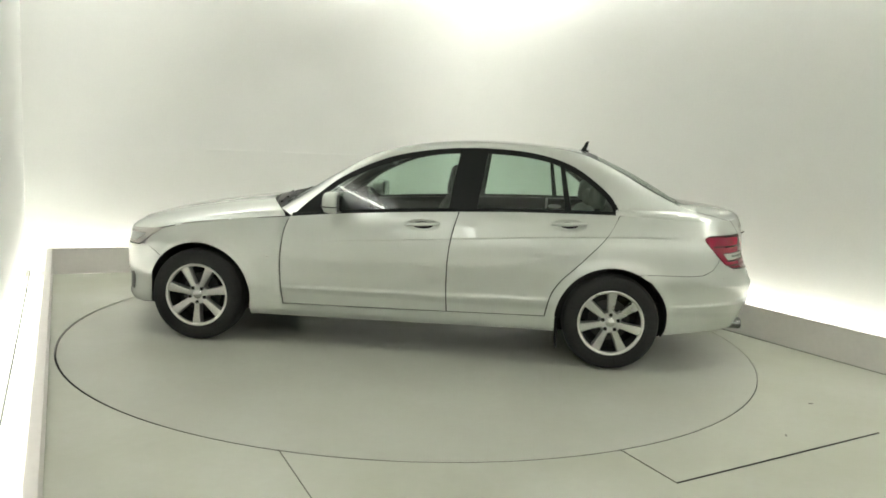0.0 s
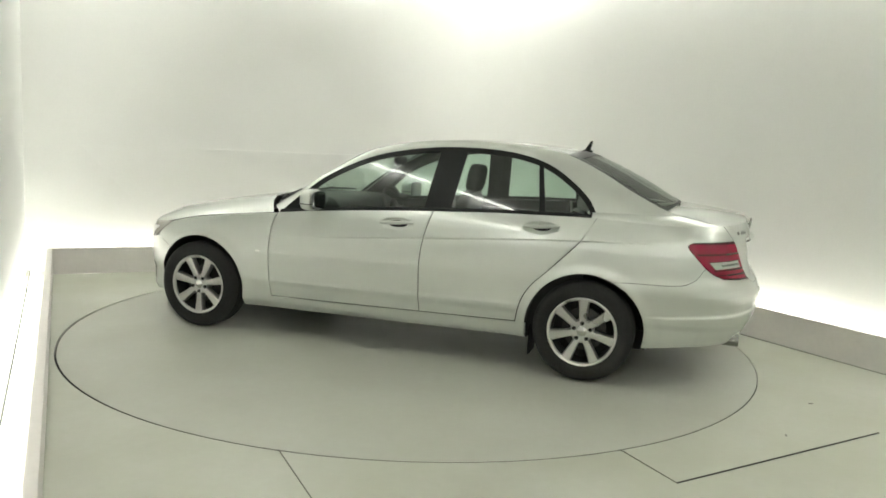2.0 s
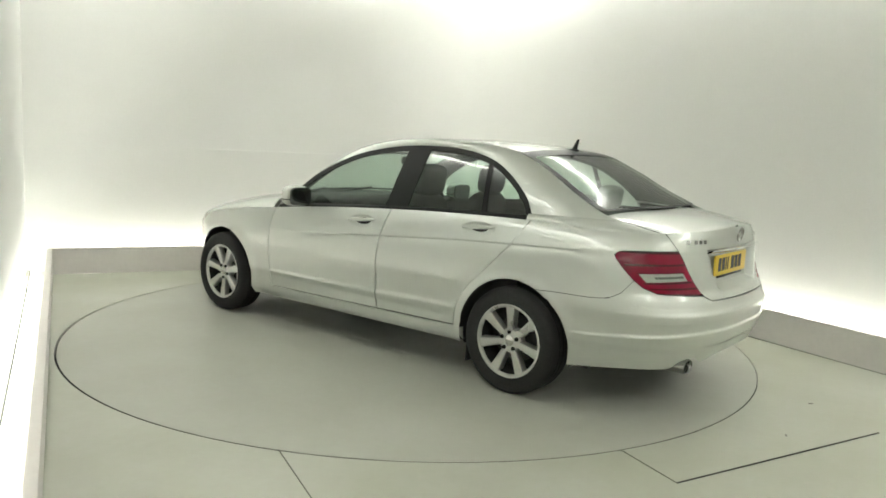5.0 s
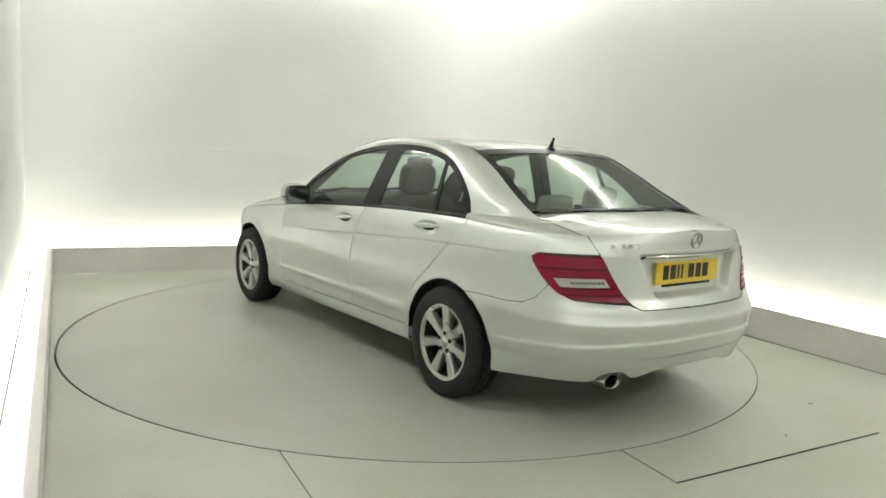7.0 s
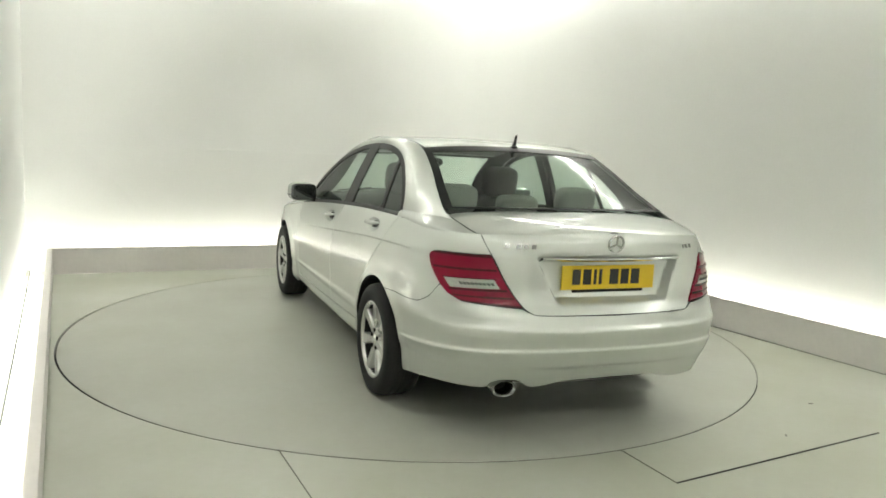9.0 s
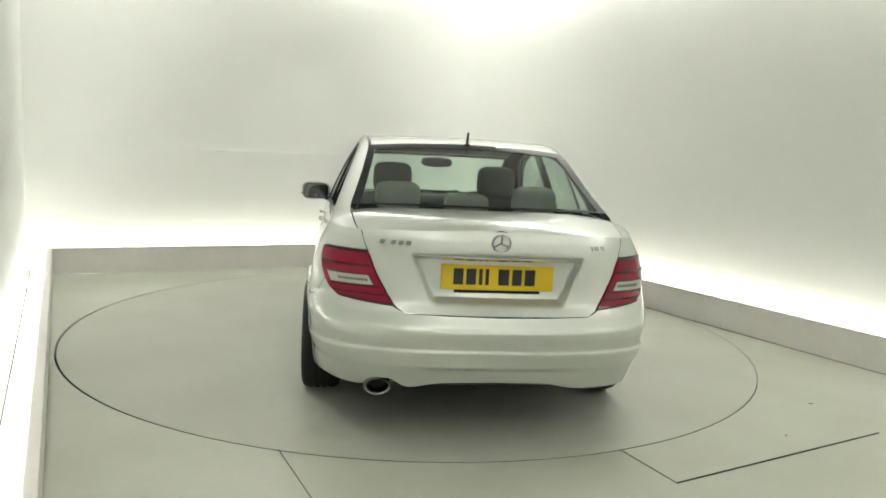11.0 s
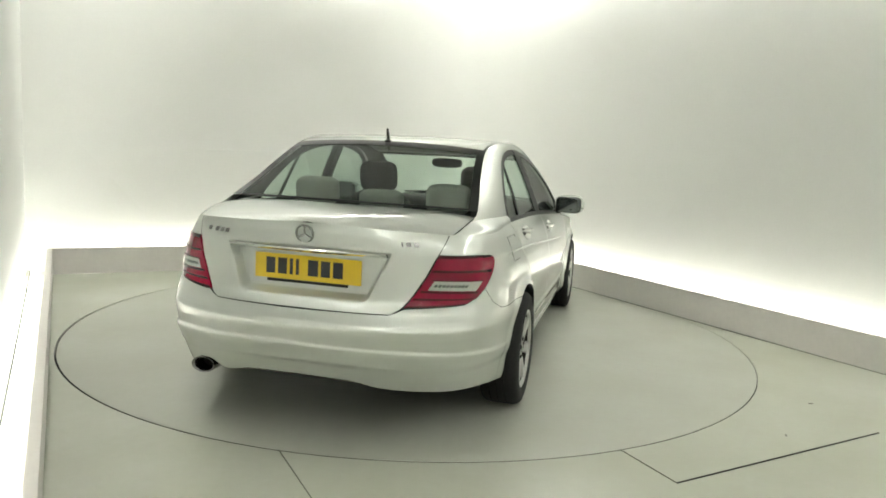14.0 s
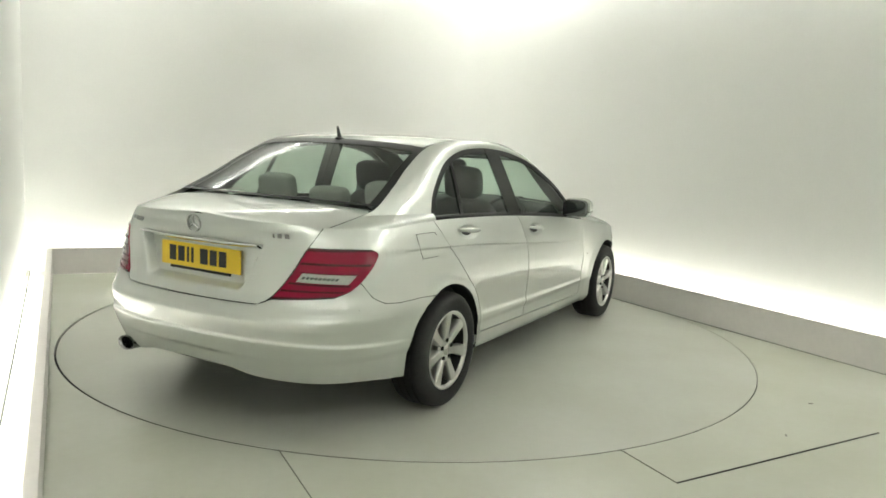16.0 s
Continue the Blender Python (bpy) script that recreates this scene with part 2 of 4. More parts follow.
PLAN_W = [(-1.6, 0.868), (-1.2, 0.878), (-0.6, 0.884), (0.2, 0.885), (0.9, 0.881), (1.45, 0.872)]
SIDE_IN = [(0.17, 0.085), (0.21, 0.050), (0.25, 0.026), (0.30, 0.020), (0.365, 0.019), (0.408, 0.010), (0.50, 0.007),
           (0.62, 0.0), (0.72, 0.004), (0.80, 0.012), (0.87, 0.028), (0.93, 0.050), (1.0, 0.088), (1.06, 0.14)]
CREASE = [(-2.3, 0.905), (-1.95, 0.89), (-1.55, 0.873), (-1.05, 0.85), (-0.48, 0.808), (0.41, 0.74), (1.0, 0.70)]
REAR_X = [(0.17, 2.24), (0.22, 2.305), (0.30, 2.345), (0.42, 2.395), (0.52, 2.42), (0.575, 2.428), (0.60, 2.415), (0.65, 2.395),
          (0.70, 2.362), (0.78, 2.343), (0.90, 2.334), (0.97, 2.323), (1.02, 2.306), (1.06, 2.30)]
FRONT_X = [(0.17, 2.09), (0.20, 2.13), (0.24, 2.14), (0.29, 2.12), (0.36, 2.12), (0.45, 2.15), (0.58, 2.14), (0.68, 2.115), (0.76, 2.06), (0.82, 1.98)]
DOOR_BOT = [(-1.0, 0.322), (-0.32, 0.308), (0.21, 0.297), (0.8, 0.288)]
XR, XF = -1.60, 1.45
REAR_N, REAR_M = 3.3, 2.5
FRONT_N, FRONT_M = 2.5, 2.3
ARCH = ((1.38, 0.305, 0.364), (-1.385, 0.305, 0.364))


def half_width(x, z):
    w = curve(x, PLAN_W) - curve(z, SIDE_IN)
    d = z - curve(x, CREASE)
    fade = min(1.0, max(0.0, (0.75 - x) / 0.8))
    w -= fade * 0.011 / (1 + math.exp(-max(-60, min(60, d / 0.02))))
    if d < 0:       # drawn in sharply under the character line, coming out again below
        w -= fade * 0.0075 * min(1.0, -d / 0.009) * math.exp(d / 0.075)
    e = z - curve(x, DOOR_BOT) - 0.105          # swage above the sill
    near = min(1.0, max(0.0, (1.02 - abs(x)) / 0.12))
    w += near * 0.0065 * math.exp(-(e / (0.016 if e > 0 else 0.07)) ** 2)
    for cx, cz, r in ARCH:
        a = math.hypot(x - cx, z - cz) - r
        w += 0.020 * math.exp(-(a / 0.048) ** 2) * min(1.0, max(0.0, (0.80 - z) / 0.15))
    return w


def arc_table(L, W, n, m):
    table, prev, total = [(0.0, 0.0)], (0.0, W), 0.0
    for i in range(1, 181):
        a = math.pi / 2 * i / 180
        p = (L * math.sin(a) ** (2 / n), W * math.cos(a) ** (2 / m) if i < 180 else 0.0)
        total += math.hypot(p[0] - prev[0], p[1] - prev[1])
        table.append((total, a))
        prev = p
    return table


REAR_ARC = arc_table(0.76, 0.85, REAR_N, REAR_M)
FRONT_ARC = arc_table(0.69, 0.85, FRONT_N, FRONT_M)
S_REAR, S_FRONT = XR - REAR_ARC[-1][0], XF + FRONT_ARC[-1][0]   # s at the middle of tail and nose


def look_up(table, t):
    t = max(0.0, min(t, table[-1][0]))
    lo, hi = 0, len(table) - 1
    while hi - lo > 1:
        mid = (lo + hi) // 2
        if table[mid][0] <= t:
            lo = mid
        else:
            hi = mid
    (t0, a0), (t1, a1) = table[lo], table[hi]
    return a0 + (a1 - a0) * (t - t0) / (t1 - t0)


def skin(s, z):
    """A point of the body's flank: s runs along the car, on round the tail (s < XR) and the nose (s > XF)."""
    if s < XR:
        a = look_up(REAR_ARC, XR - s)
        L = curve(z, REAR_X) + XR
        x = XR - L * max(0.0, math.sin(a)) ** (2 / REAR_N)
        w = half_width(XR, z) + (half_width(max(x, -2.2), z) - half_width(XR, z)) * 0.6
        w -= 0.26 * max(0.0, 0.46 - z) * min(1.0, (XR - s) / 0.45)      # the bumper draws in below
        return (x, w * max(0.0, math.cos(a)) ** (2 / REAR_M), z)
    if s > XF:
        a = look_up(FRONT_ARC, s - XF)
        L = curve(z, FRONT_X) - XF
        x = XF + L * max(0.0, math.sin(a)) ** (2 / FRONT_N)
        w = half_width(XF, z) + (half_width(min(x, 2.0), z) - half_width(XF, z)) * 0.6
        return (x, w * max(0.0, math.cos(a)) ** (2 / FRONT_M), z)
    return (s, half_width(s, z), z)


# upper edge of the flank, by s
SHOULDER = [(S_REAR, 1.022), (-2.75, 1.018), (-2.35, 1.005), (-2.1, 0.992), (-1.85, 0.988), (-1.6, 0.995), (-1.4, 1.000), (-0.87, 0.990), (-0.31, 0.965),
            (0.44, 0.912), (0.75, 0.880), (0.95, 0.860), (1.25, 0.825), (1.45, 0.795), (1.70, 0.745), (1.9, 0.715), (2.2, 0.70), (S_FRONT, 0.70)]
DECK_Z = [(-2.31, 1.027), (-2.28, 1.037), (-2.22, 1.049), (-2.1, 1.064), (-1.9, 1.078), (-1.7, 1.088), (-1.4, 1.10)]
HOOD_Z = [(0.8, 1.0), (1.07, 0.968), (1.3, 0.938), (1.52, 0.90), (1.72, 0.862), (1.89, 0.815), (2.0, 0.775), (2.12, 0.70)]

# ---- car materials ----
def paint():
    m = material("silver_paint", (0.58, 0.602, 0.57), 0.30, 0.70, coat=1.0)
    nt = m.node_tree
    b = nt.nodes["Principled BSDF"]
    n = nt.nodes.new("ShaderNodeTexNoise")
    n.inputs["Scale"].default_value = 900
    c = nt.nodes.new("ShaderNodeTexCoord")
    nt.links.new(c.outputs["Object"], n.inputs["Vector"])
    r = nt.nodes.new("ShaderNodeMapRange")
    r.inputs[3].default_value, r.inputs[4].default_value = 0.36, 0.45
    nt.links.new(n.outputs["Fac"], r.inputs[0])
    nt.links.new(r.outputs[0], b.inputs["Roughness"])
    b.inputs["Coat Roughness"].default_value = 0.03
    b.inputs["Coat IOR"].default_value = 1.65
    return m


def glass(name, tint, rough=0.0):
    m = bpy.data.materials.new(name)
    m.use_nodes = True
    nt = m.node_tree
    nt.nodes.remove(nt.nodes["Principled BSDF"])
    out = nt.nodes["Material Output"]
    t = nt.nodes.new("ShaderNodeBsdfTransparent")
    t.inputs[0].default_value = (*tint, 1)
    g = nt.nodes.new("ShaderNodeBsdfGlossy")
    g.inputs["Roughness"].default_value = rough
    w = nt.nodes.new("ShaderNodeLayerWeight")
    w.inputs["Blend"].default_value = 0.5
    p = nt.nodes.new("ShaderNodeMath")
    p.operation = "POWER"
    p.inputs[1].default_value = 4.5
    nt.links.new(w.outputs["Facing"], p.inputs[0])
    f = nt.nodes.new("ShaderNodeMapRange")
    f.inputs[3].default_value, f.inputs[4].default_value = 0.09, 0.72
    nt.links.new(p.outputs[0], f.inputs[0])
    x = nt.nodes.new("ShaderNodeMixShader")
    nt.links.new(f.outputs[0], x.inputs[0])
    nt.links.new(t.outputs[0], x.inputs[1])
    nt.links.new(g.outputs[0], x.inputs[2])
    nt.links.new(x.outputs[0], out.inputs[0])
    return m


PAINT = paint()
GLASS = glass("green_glass", (0.78, 0.87, 0.81), 0.10)
SIDE_GLASS = glass("side_glass", (0.66, 0.77, 0.70), 0.05)
LENS_RED = material("red_lens", (0.25, 0.003, 0.026), 0.18, coat=0.25, spec=0.35)
LENS_DARK = material("dark_red_lens", (0.065, 0.002, 0.007), 0.25, coat=0.15)
LENS_CLEAR = material("clear_lens", (0.52, 0.49, 0.46), 0.15, coat=0.6, grain=0.5, scale=160)
BLACK = material("black_trim", (0.010, 0.011, 0.010), 0.35, spec=0.22)
# black of the underside, also used to paint deep shade in wheels and pipe
UNDER_SHADE = material("underbody_shade", (0.012, 0.012, 0.011), 0.8)
RUBBER = material("tyre_rubber", (0.010, 0.010, 0.0095), 0.75, grain=0.3, scale=90, bump=0.3, tint=(0.028, 0.027, 0.025))
ALLOY = material("alloy", (0.54, 0.54, 0.52), 0.30, 0.85, grain=0.08, scale=60)
STEEL = material("brake_steel", (0.09, 0.09, 0.085), 0.5, 0.6, grain=0.3, scale=40)
BADGE = material("badge_metal", (0.36, 0.36, 0.35), 0.22, 0.9)
PIPE = material("pipe_metal", (0.30, 0.30, 0.29), 0.18, 1.0, grain=0.3, scale=40)
CHROME = material("chrome", (0.75, 0.75, 0.74), 0.08, 1.0)
# tinted dark in place of the dark surroundings a mirror would reflect
MIRROR = material("mirror_glass", (0.16, 0.17, 0.17), 0.03, 1.0)
PLATE_Y = material("plate_yellow", (0.72, 0.50, 0.02), 0.35, grain=0.06, scale=80)
INK = material("plate_ink", (0.02, 0.02, 0.02), 0.5)
CLOTH_D = material("dark_cloth", (0.055, 0.058, 0.054), 0.9, grain=0.3, scale=60, tint=(0.08, 0.08, 0.075))
CLOTH_L = material("grey_cloth", (0.31, 0.32, 0.295), 0.85, grain=0.3, scale=60, tint=(0.22, 0.225, 0.205))
DASH = material("dash_plastic", (0.02, 0.02, 0.02), 0.6, grain=0.2, scale=200, bump=0.2)

car = tagged(new("car"), "silver four-door saloon car standing on the turntable", "car")


# ---- patch helpers ----
def shift_in(p, q, depth):
    return tuple(a + (b - a) * depth for a, b in zip(p, q))


def grid_mesh(bm, rows, rim=0.0, flip=False):
    """Faces over rows of points; rim turns the border inward by that depth."""
    b = bmesh.new()
    vs = [[b.verts.new(p) for p in r] for r in rows]
    for i in range(len(rows) - 1):
        for j in range(len(rows[0]) - 1):
            q = (vs[i][j], vs[i][j + 1], vs[i + 1][j + 1], vs[i + 1][j])
            b.faces.new(q[::-1] if flip else q)
    bmesh.ops.remove_doubles(b, verts=b.verts, dist=1e-5)
    if rim:
        b.normal_update()
        centre = Vector((0, 0, 0.55))
        edges = [e for e in b.edges if len(e.link_faces) == 1]
        norm = {}
        for e in edges:
            for v in e.verts:
                n = v.normal.copy()
                if n.dot(v.co - centre) < 0:
                    n = -n
                norm[v.co.to_tuple(5)] = n
        made = bmesh.ops.extrude_edge_only(b, edges=edges)
        for v in made["geom"]:
            if isinstance(v, bmesh.types.BMVert):
                v.co -= norm[v.co.to_tuple(5)] * rim
    merge(bm, b)
    return bm


def mirrored(rows, side):
    return rows if side > 0 else [[(x, -y, z) for x, y, z in r] for r in rows]


def out(s, z, d):
    """skin() moved outward by d."""
    x, y, _ = skin(s, z)
    x1, y1, _ = skin(s + 0.01, z)
    x0, y0, _ = skin(s - 0.01, z)
    tx, ty = x1 - x0, y1 - y0
    L = math.hypot(tx, ty) or 1
    nx, ny = -ty / L, tx / L
    return (x + nx * d, max(y + ny * d, 0.0) if abs(s - S_REAR) < 1e-6 or abs(s - S_FRONT) < 1e-6 else y + ny * d, z)


def lerp(a, b, q):
    return a + (b - a) * q


def z_sh(s):
    return curve(s, SHOULDER)


def spline(pts, t):
    """Catmull-Rom through the points, t from 0 to 1."""
    n = len(pts) - 1
    f = min(max(t, 0), 1) * n
    i = min(int(f), n - 1)
    q = f - i
    p0, p1, p2, p3 = pts[max(i - 1, 0)], pts[i], pts[i + 1], pts[min(i + 2, n)]
    return tuple(0.5 * (2 * b + (c - a) * q + (2 * a - 5 * b + 4 * c - d) * q * q + (3 * b - a - 3 * c + d) * q**3)
                 for a, b, c, d in zip(p0, p1, p2, p3))


def along(pts, t):
    """A point at the share t of a polyline's length."""
    ls = [math.dist(a, b) for a, b in zip(pts, pts[1:])]
    d = t * sum(ls)
    for (a, b), l in zip(zip(pts, pts[1:]), ls):
        if d <= l:
            return shift_in(a, b, d / l if l else 0)
        d -= l
    return pts[-1]


# ---- flank panels ----
G = 0.0038     # half a panel gap
FRONT_SEAM = [(0.28, 0.79), (0.40, 0.808), (0.55, 0.817), (0.74, 0.803), (0.83, 0.780), (0.885, 0.757)]
MID_SEAM = [(0.30, -0.315), (0.45, -0.305), (0.58, -0.303), (0.70, -0.308), (0.81, -0.323), (0.98, -0.364)]
REAR_SEAM = [(0.32, -0.958), (0.40, -0.972), (0.47, -0.992), (0.53, -1.025), (0.59, -1.072), (0.66, -1.145), (0.73, -1.212), (0.80, -1.278),
             (0.87, -1.338), (0.95, -1.385), (1.005, -1.412)]


GRIPS = ((-0.128, 0.870), (-1.080, 0.920))


def door_rows(front, back, nx, nz):
    rows = []
    for j in range(nz + 1):
        r = []
        for i in range(nx + 1):
            u, v = i / nx, j / nz
            z = lerp(0.3, 0.95, v)
            for _ in range(6):
                x = lerp(curve(z, front) - G, curve(z, back) + G, u)
                zc = curve(x, CREASE)
                if v < 0.8:
                    z = lerp(curve(x, DOOR_BOT) + G, zc, 1 - (1 - v / 0.8) ** 1.15)
                else:
                    z = lerp(zc, z_sh(x), (v - 0.8) / 0.2)
            px, py, pz = skin(x, z)
            for hx, hz in GRIPS:    # hollow behind the handle
                e = ((x - hx) / 0.112) ** 2 + ((z - hz) / 0.038) ** 2
                if e < 1:
                    py -= 0.021 * (1 - e) ** 0.8
            r.append((px, py, pz))
        rows.append(r)
    return rows


def fender_rows():
    top = [(s, z_sh(s) - 0.0025) for s in (0.757, 0.85, 0.95, 1.1, 1.25, 1.4, 1.5, 1.58, 1.645)]
    seam_up = [(curve(z, FRONT_SEAM) + G, z) for z in (0.285, 0.35, 0.42, 0.5, 0.55, 0.65, 0.74, 0.80, 0.84, 0.88)]
    lamp = [(1.645, z_sh(1.645) - 0.0045), (1.74, 0.69), (1.80, 0.635)]
    seam_b = [(1.80, 0.635), (1.72, 0.60), (1.632, 0.558)]
    outer = [(seam_up, -10, 42, 26), (top, 42, 112, 30), (lamp, 112, 128, 8), (seam_b, 128, 135, 8)]
    cols = []
    for pts, a0, a1, n in outer:
        for i in range(n + (pts is seam_b)):
            q = i / n
            a = radians(lerp(a0, a1, q))
            cols.append(((1.38 - 0.364 * math.cos(a), 0.305 + 0.364 * math.sin(a)), along(pts, q)))
    return ruled(cols, 30)


def ruled(cols, n):
    return [[skin(*shift_in(c[0], c[1], j / n)) for c in cols] for j in range(n + 1)]


TAIL_OUT = [(-2.000, 0.898), (-1.976, 0.890), (-1.970, 0.876), (-1.980, 0.860), (-2.025, 0.815), (-2.083, 0.758), (-2.13, 0.722), (-2.20, 0.694)]
BUMP_SEAM = [(-2.083, 0.754), (-2.02, 0.688), (-1.94, 0.652), (-1.84, 0.643), (-1.70, 0.641), (-1.62, 0.639), (-1.539, 0.635)]


def quarter_rows():
    seam_up = [(curve(z, REAR_SEAM) - G, z) for z in (0.32, 0.36, 0.40, 0.44, 0.47, 0.50, 0.53, 0.56, 0.59, 0.66, 0.73, 0.80, 0.87, 0.95, 1.0)]
    top = [(s, z_sh(s)) for s in (-1.412, -1.5, -1.6, -1.7, -1.8, -1.9, -1.966)]
    down = [(-1.966, z_sh(-1.966)), (-1.966, 0.878)]
    lamp = [(s + 0.004, z) for s, z in TAIL_OUT[2:6]]
    outer = [(seam_up, -9, 58, 34), (top, 58, 86, 20), (down, 86, 92, 6), (lamp, 92, 98, 8), (BUMP_SEAM, 98, 115, 18)]
    cols = []
    for pts, a0, a1, n in outer:
        for i in range(n + (pts is BUMP_SEAM)):
            q = i / n
            a = radians(lerp(a0, a1, q))
            cols.append(((-1.385 + 0.364 * math.cos(a), 0.305 + 0.364 * math.sin(a)), along(pts, q)))
    return ruled(cols, 130)


LID_EDGE = [(0.655, -2.53), (0.668, -2.500), (0.70, -2.470), (0.80, -2.398), (0.90, -2.322), (0.96, -2.262), (1.02, -2.205)]
def lid_s(z):
    return curve(z, LID_EDGE)


def tail_rows(nu=22, nv=14, d=0.004):
    rows = []
    for j in range(nv + 1):
        v = j / nv
        o = along(TAIL_OUT, v)
        zi = lerp(0.908, 0.680, v)
        i_ = (lid_s(zi) + 0.006, zi)
        rows.append([out(*shift_in(o, i_, k / nu), d) for k in range(nu + 1)])
    return rows


def tail_band(v0, v1, u0, u1, d, nu=16, nv=3):
    rows = []
    for j in range(nv + 1):
        v = lerp(v0, v1, j / nv)
        o = along(TAIL_OUT, v)
        zi = lerp(0.908, 0.680, v)
        i_ = (lid_s(zi) + 0.006, zi)
        rows.append([out(*shift_in(o, i_, lerp(u0, u1, k / nu)), d) for k in range(nu + 1)])
    return rows


def above_tail_rows():
    """The wing above the tail lamp, up to the shoulder."""
    rows = []
    for j in range(9):
        v = j / 8
        r = []
        for k in range(19):
            u = k / 18
            s0 = lerp(-1.966, lid_s(0.912) + 0.004, u)
            s1 = lerp(-1.966, lid_s(1.0) + 0.004, u)
            zt = curve(u, [(0.0, 0.880), (0.04, 0.893), (0.12, 0.902), (1.0, 0.912)])
            s = lerp(s0, s1, v)
            r.append(skin(s, lerp(zt, z_sh(s), v)))
        rows.append(r)
    return rows


def straight(x, pts):
    for (x0, y0), (x1, y1) in zip(pts, pts[1:]):
        if x0 <= x <= x1:
            return lerp(y0, y1, (x - x0) / (x1 - x0))
    return pts[0][1] if x < pts[0][0] else pts[-1][1]


def bumper_rear_rows(side=1):
    top = [(S_REAR, 0.645), (-2.75, 0.647), (-2.54, 0.648), (-2.50, 0.662), (-2.478, 0.674), (-2.35, 0.680)] + [(a - 0.002, b - 0.006) for a, b in TAIL_OUT[:4:-1]]
    top += [(a, b - 0.0032) for a, b in BUMP_SEAM[1:]]
    bot = [(S_REAR, 0.335), (-2.70, 0.328), (-2.55, 0.30), (-2.3, 0.285), (-2.0, 0.268), (-1.75, 0.243)]
    crease = [(S_REAR, 0.498), (-2.4, 0.488), (-2.0, 0.462), (-1.7, 0.44)]
    rows, nv, nu = [], 90, 130
    for j in range(nv + 1):
        v = j / nv
        r = []
        for i in range(nu + 1):
            u = (i / nu) ** 1.25
            z = lerp(0.26, 0.6, v)
            for _ in range(6):
                c = 0.364 ** 2 - (z - 0.305) ** 2
                sa = -1.385 - (math.sqrt(c) if c > 0.0236 else 0.1536)
                s = lerp(sa, S_REAR, u)
                cut = 0.045 * math.exp(-((s + 2.41) / 0.085) ** 4) if side > 0 else 0.0    # round the tail pipe
                z = lerp(curve(s, bot) + cut, straight(s, top), v)
            dz = curve(s, crease) - z
            step = 0.009 / (1 + math.exp(-max(-60, min(60, (dz - 0.004) / 0.003)))) * min(1, u * 12)
            # a shallow ledge line lower down
            low = -0.013 / (1 + math.exp(-max(-60, min(60, (dz - 0.092) / 0.004)))) * min(1, max(0, (-2.45 - s) * 3))
            r.append(out(s, z, step + low + 0.011 * math.exp(-((s + 2.25) / 0.17) ** 2) * min(1.0, max(0.0, (0.62 - z) / 0.08))))
        rows.append(r)
    return rows


def bumper_front_rows():
    top = [(1.632, 0.553), (1.72, 0.596), (1.80, 0.630), (1.88, 0.612), (2.3, 0.60), (S_FRONT, 0.60)]
    bot = [(1.70, 0.235), (1.9, 0.205), (2.2, 0.19), (S_FRONT, 0.19)]
    rows, nv, nu = [], 20, 50
    for j in range(nv + 1):
        v = j / nv
        r = []
        for i in range(nu + 1):
            u = i / nu
            z = lerp(0.22, 0.6, v)
            for _ in range(6):
                c = 0.364 ** 2 - (z - 0.305) ** 2
                sa = 1.38 + (math.sqrt(c) if c > 0.06 else 0.247)
                s = lerp(sa, S_FRONT, u)
                z = lerp(curve(s, bot), curve(s, top), v)
            r.append(skin(s, z))
        rows.append(r)
    return rows


def patch_rows(corners, nu, nv, d):
    """A four-cornered patch on the flank, corners as (s, z) in order."""
    a, b, c, e = corners
    return [[out(*shift_in(shift_in(a, b, i / nu), shift_in(e, c, i / nu), j / nv), d) for i in range(nu + 1)] for j in range(nv + 1)]


def arch_lip(cx, sgn, a0, a1):
    """The turned-in edge of a wheel arch and the dark liner behind it."""
    lip, liner = [], []
    n = 48
    for j in range(3):
        lip.append([])
        for i in range(n + 1):
            a = radians(lerp(a0, a1, i / n))
            x, y, z = skin(cx + sgn * 0.364 * math.cos(a), 0.305 + 0.364 * math.sin(a))
            lip[-1].append((x, y - 0.012 * j, z))
    for j in range(2):
        liner.append([])
        for i in range(n + 1):
            a = radians(lerp(a0, a1, i / n))
            x, y, z = skin(cx + sgn * 0.364 * math.cos(a), 0.305 + 0.364 * math.sin(a))
            liner[-1].append((x, y - 0.02 if j == 0 else 0.52, z))
    return lip, liner


# ---- upper panels ----
T_TABLE = []
def t_of_x(x):
    """Half width and height of the shoulder line at x, rear deck."""
    if not T_TABLE:
        for i in range(400):
            s = lerp(-1.2, S_REAR, i / 399)
            T_TABLE.append(skin(s, z_sh(s)))
    lo, hi = 0, len(T_TABLE) - 1
    while hi - lo > 1:
        m = (lo + hi) // 2
        if T_TABLE[m][0] >= x:
            lo = m
        else:
            hi = m
    a, b = T_TABLE[lo], T_TABLE[hi]
    q = 0 if a[0] == b[0] else (x - a[0]) / (b[0] - a[0])
    q = max(0, min(1, q))
    return lerp(a[1], b[1], q), lerp(a[2], b[2], q)


def crown(y, ye, ze, zc, p, q):
    v = min(1.0, abs(y) / max(ye, 1e-6))
    return ze + (zc - ze) * max(0.0, 1 - v ** p) ** q


def deck(x, y):
    ye, ze = t_of_x(x)
    zc = max(curve(x, DECK_Z), ze)
    k = min(1.0, max(0.0, (-1.9 - x) / 0.3))      # full at the window, a crisp lip at the tail
    return (x, y, crown(y, ye, ze, zc, lerp(3.4, 2.2, k), lerp(0.45, 0.95, k)))


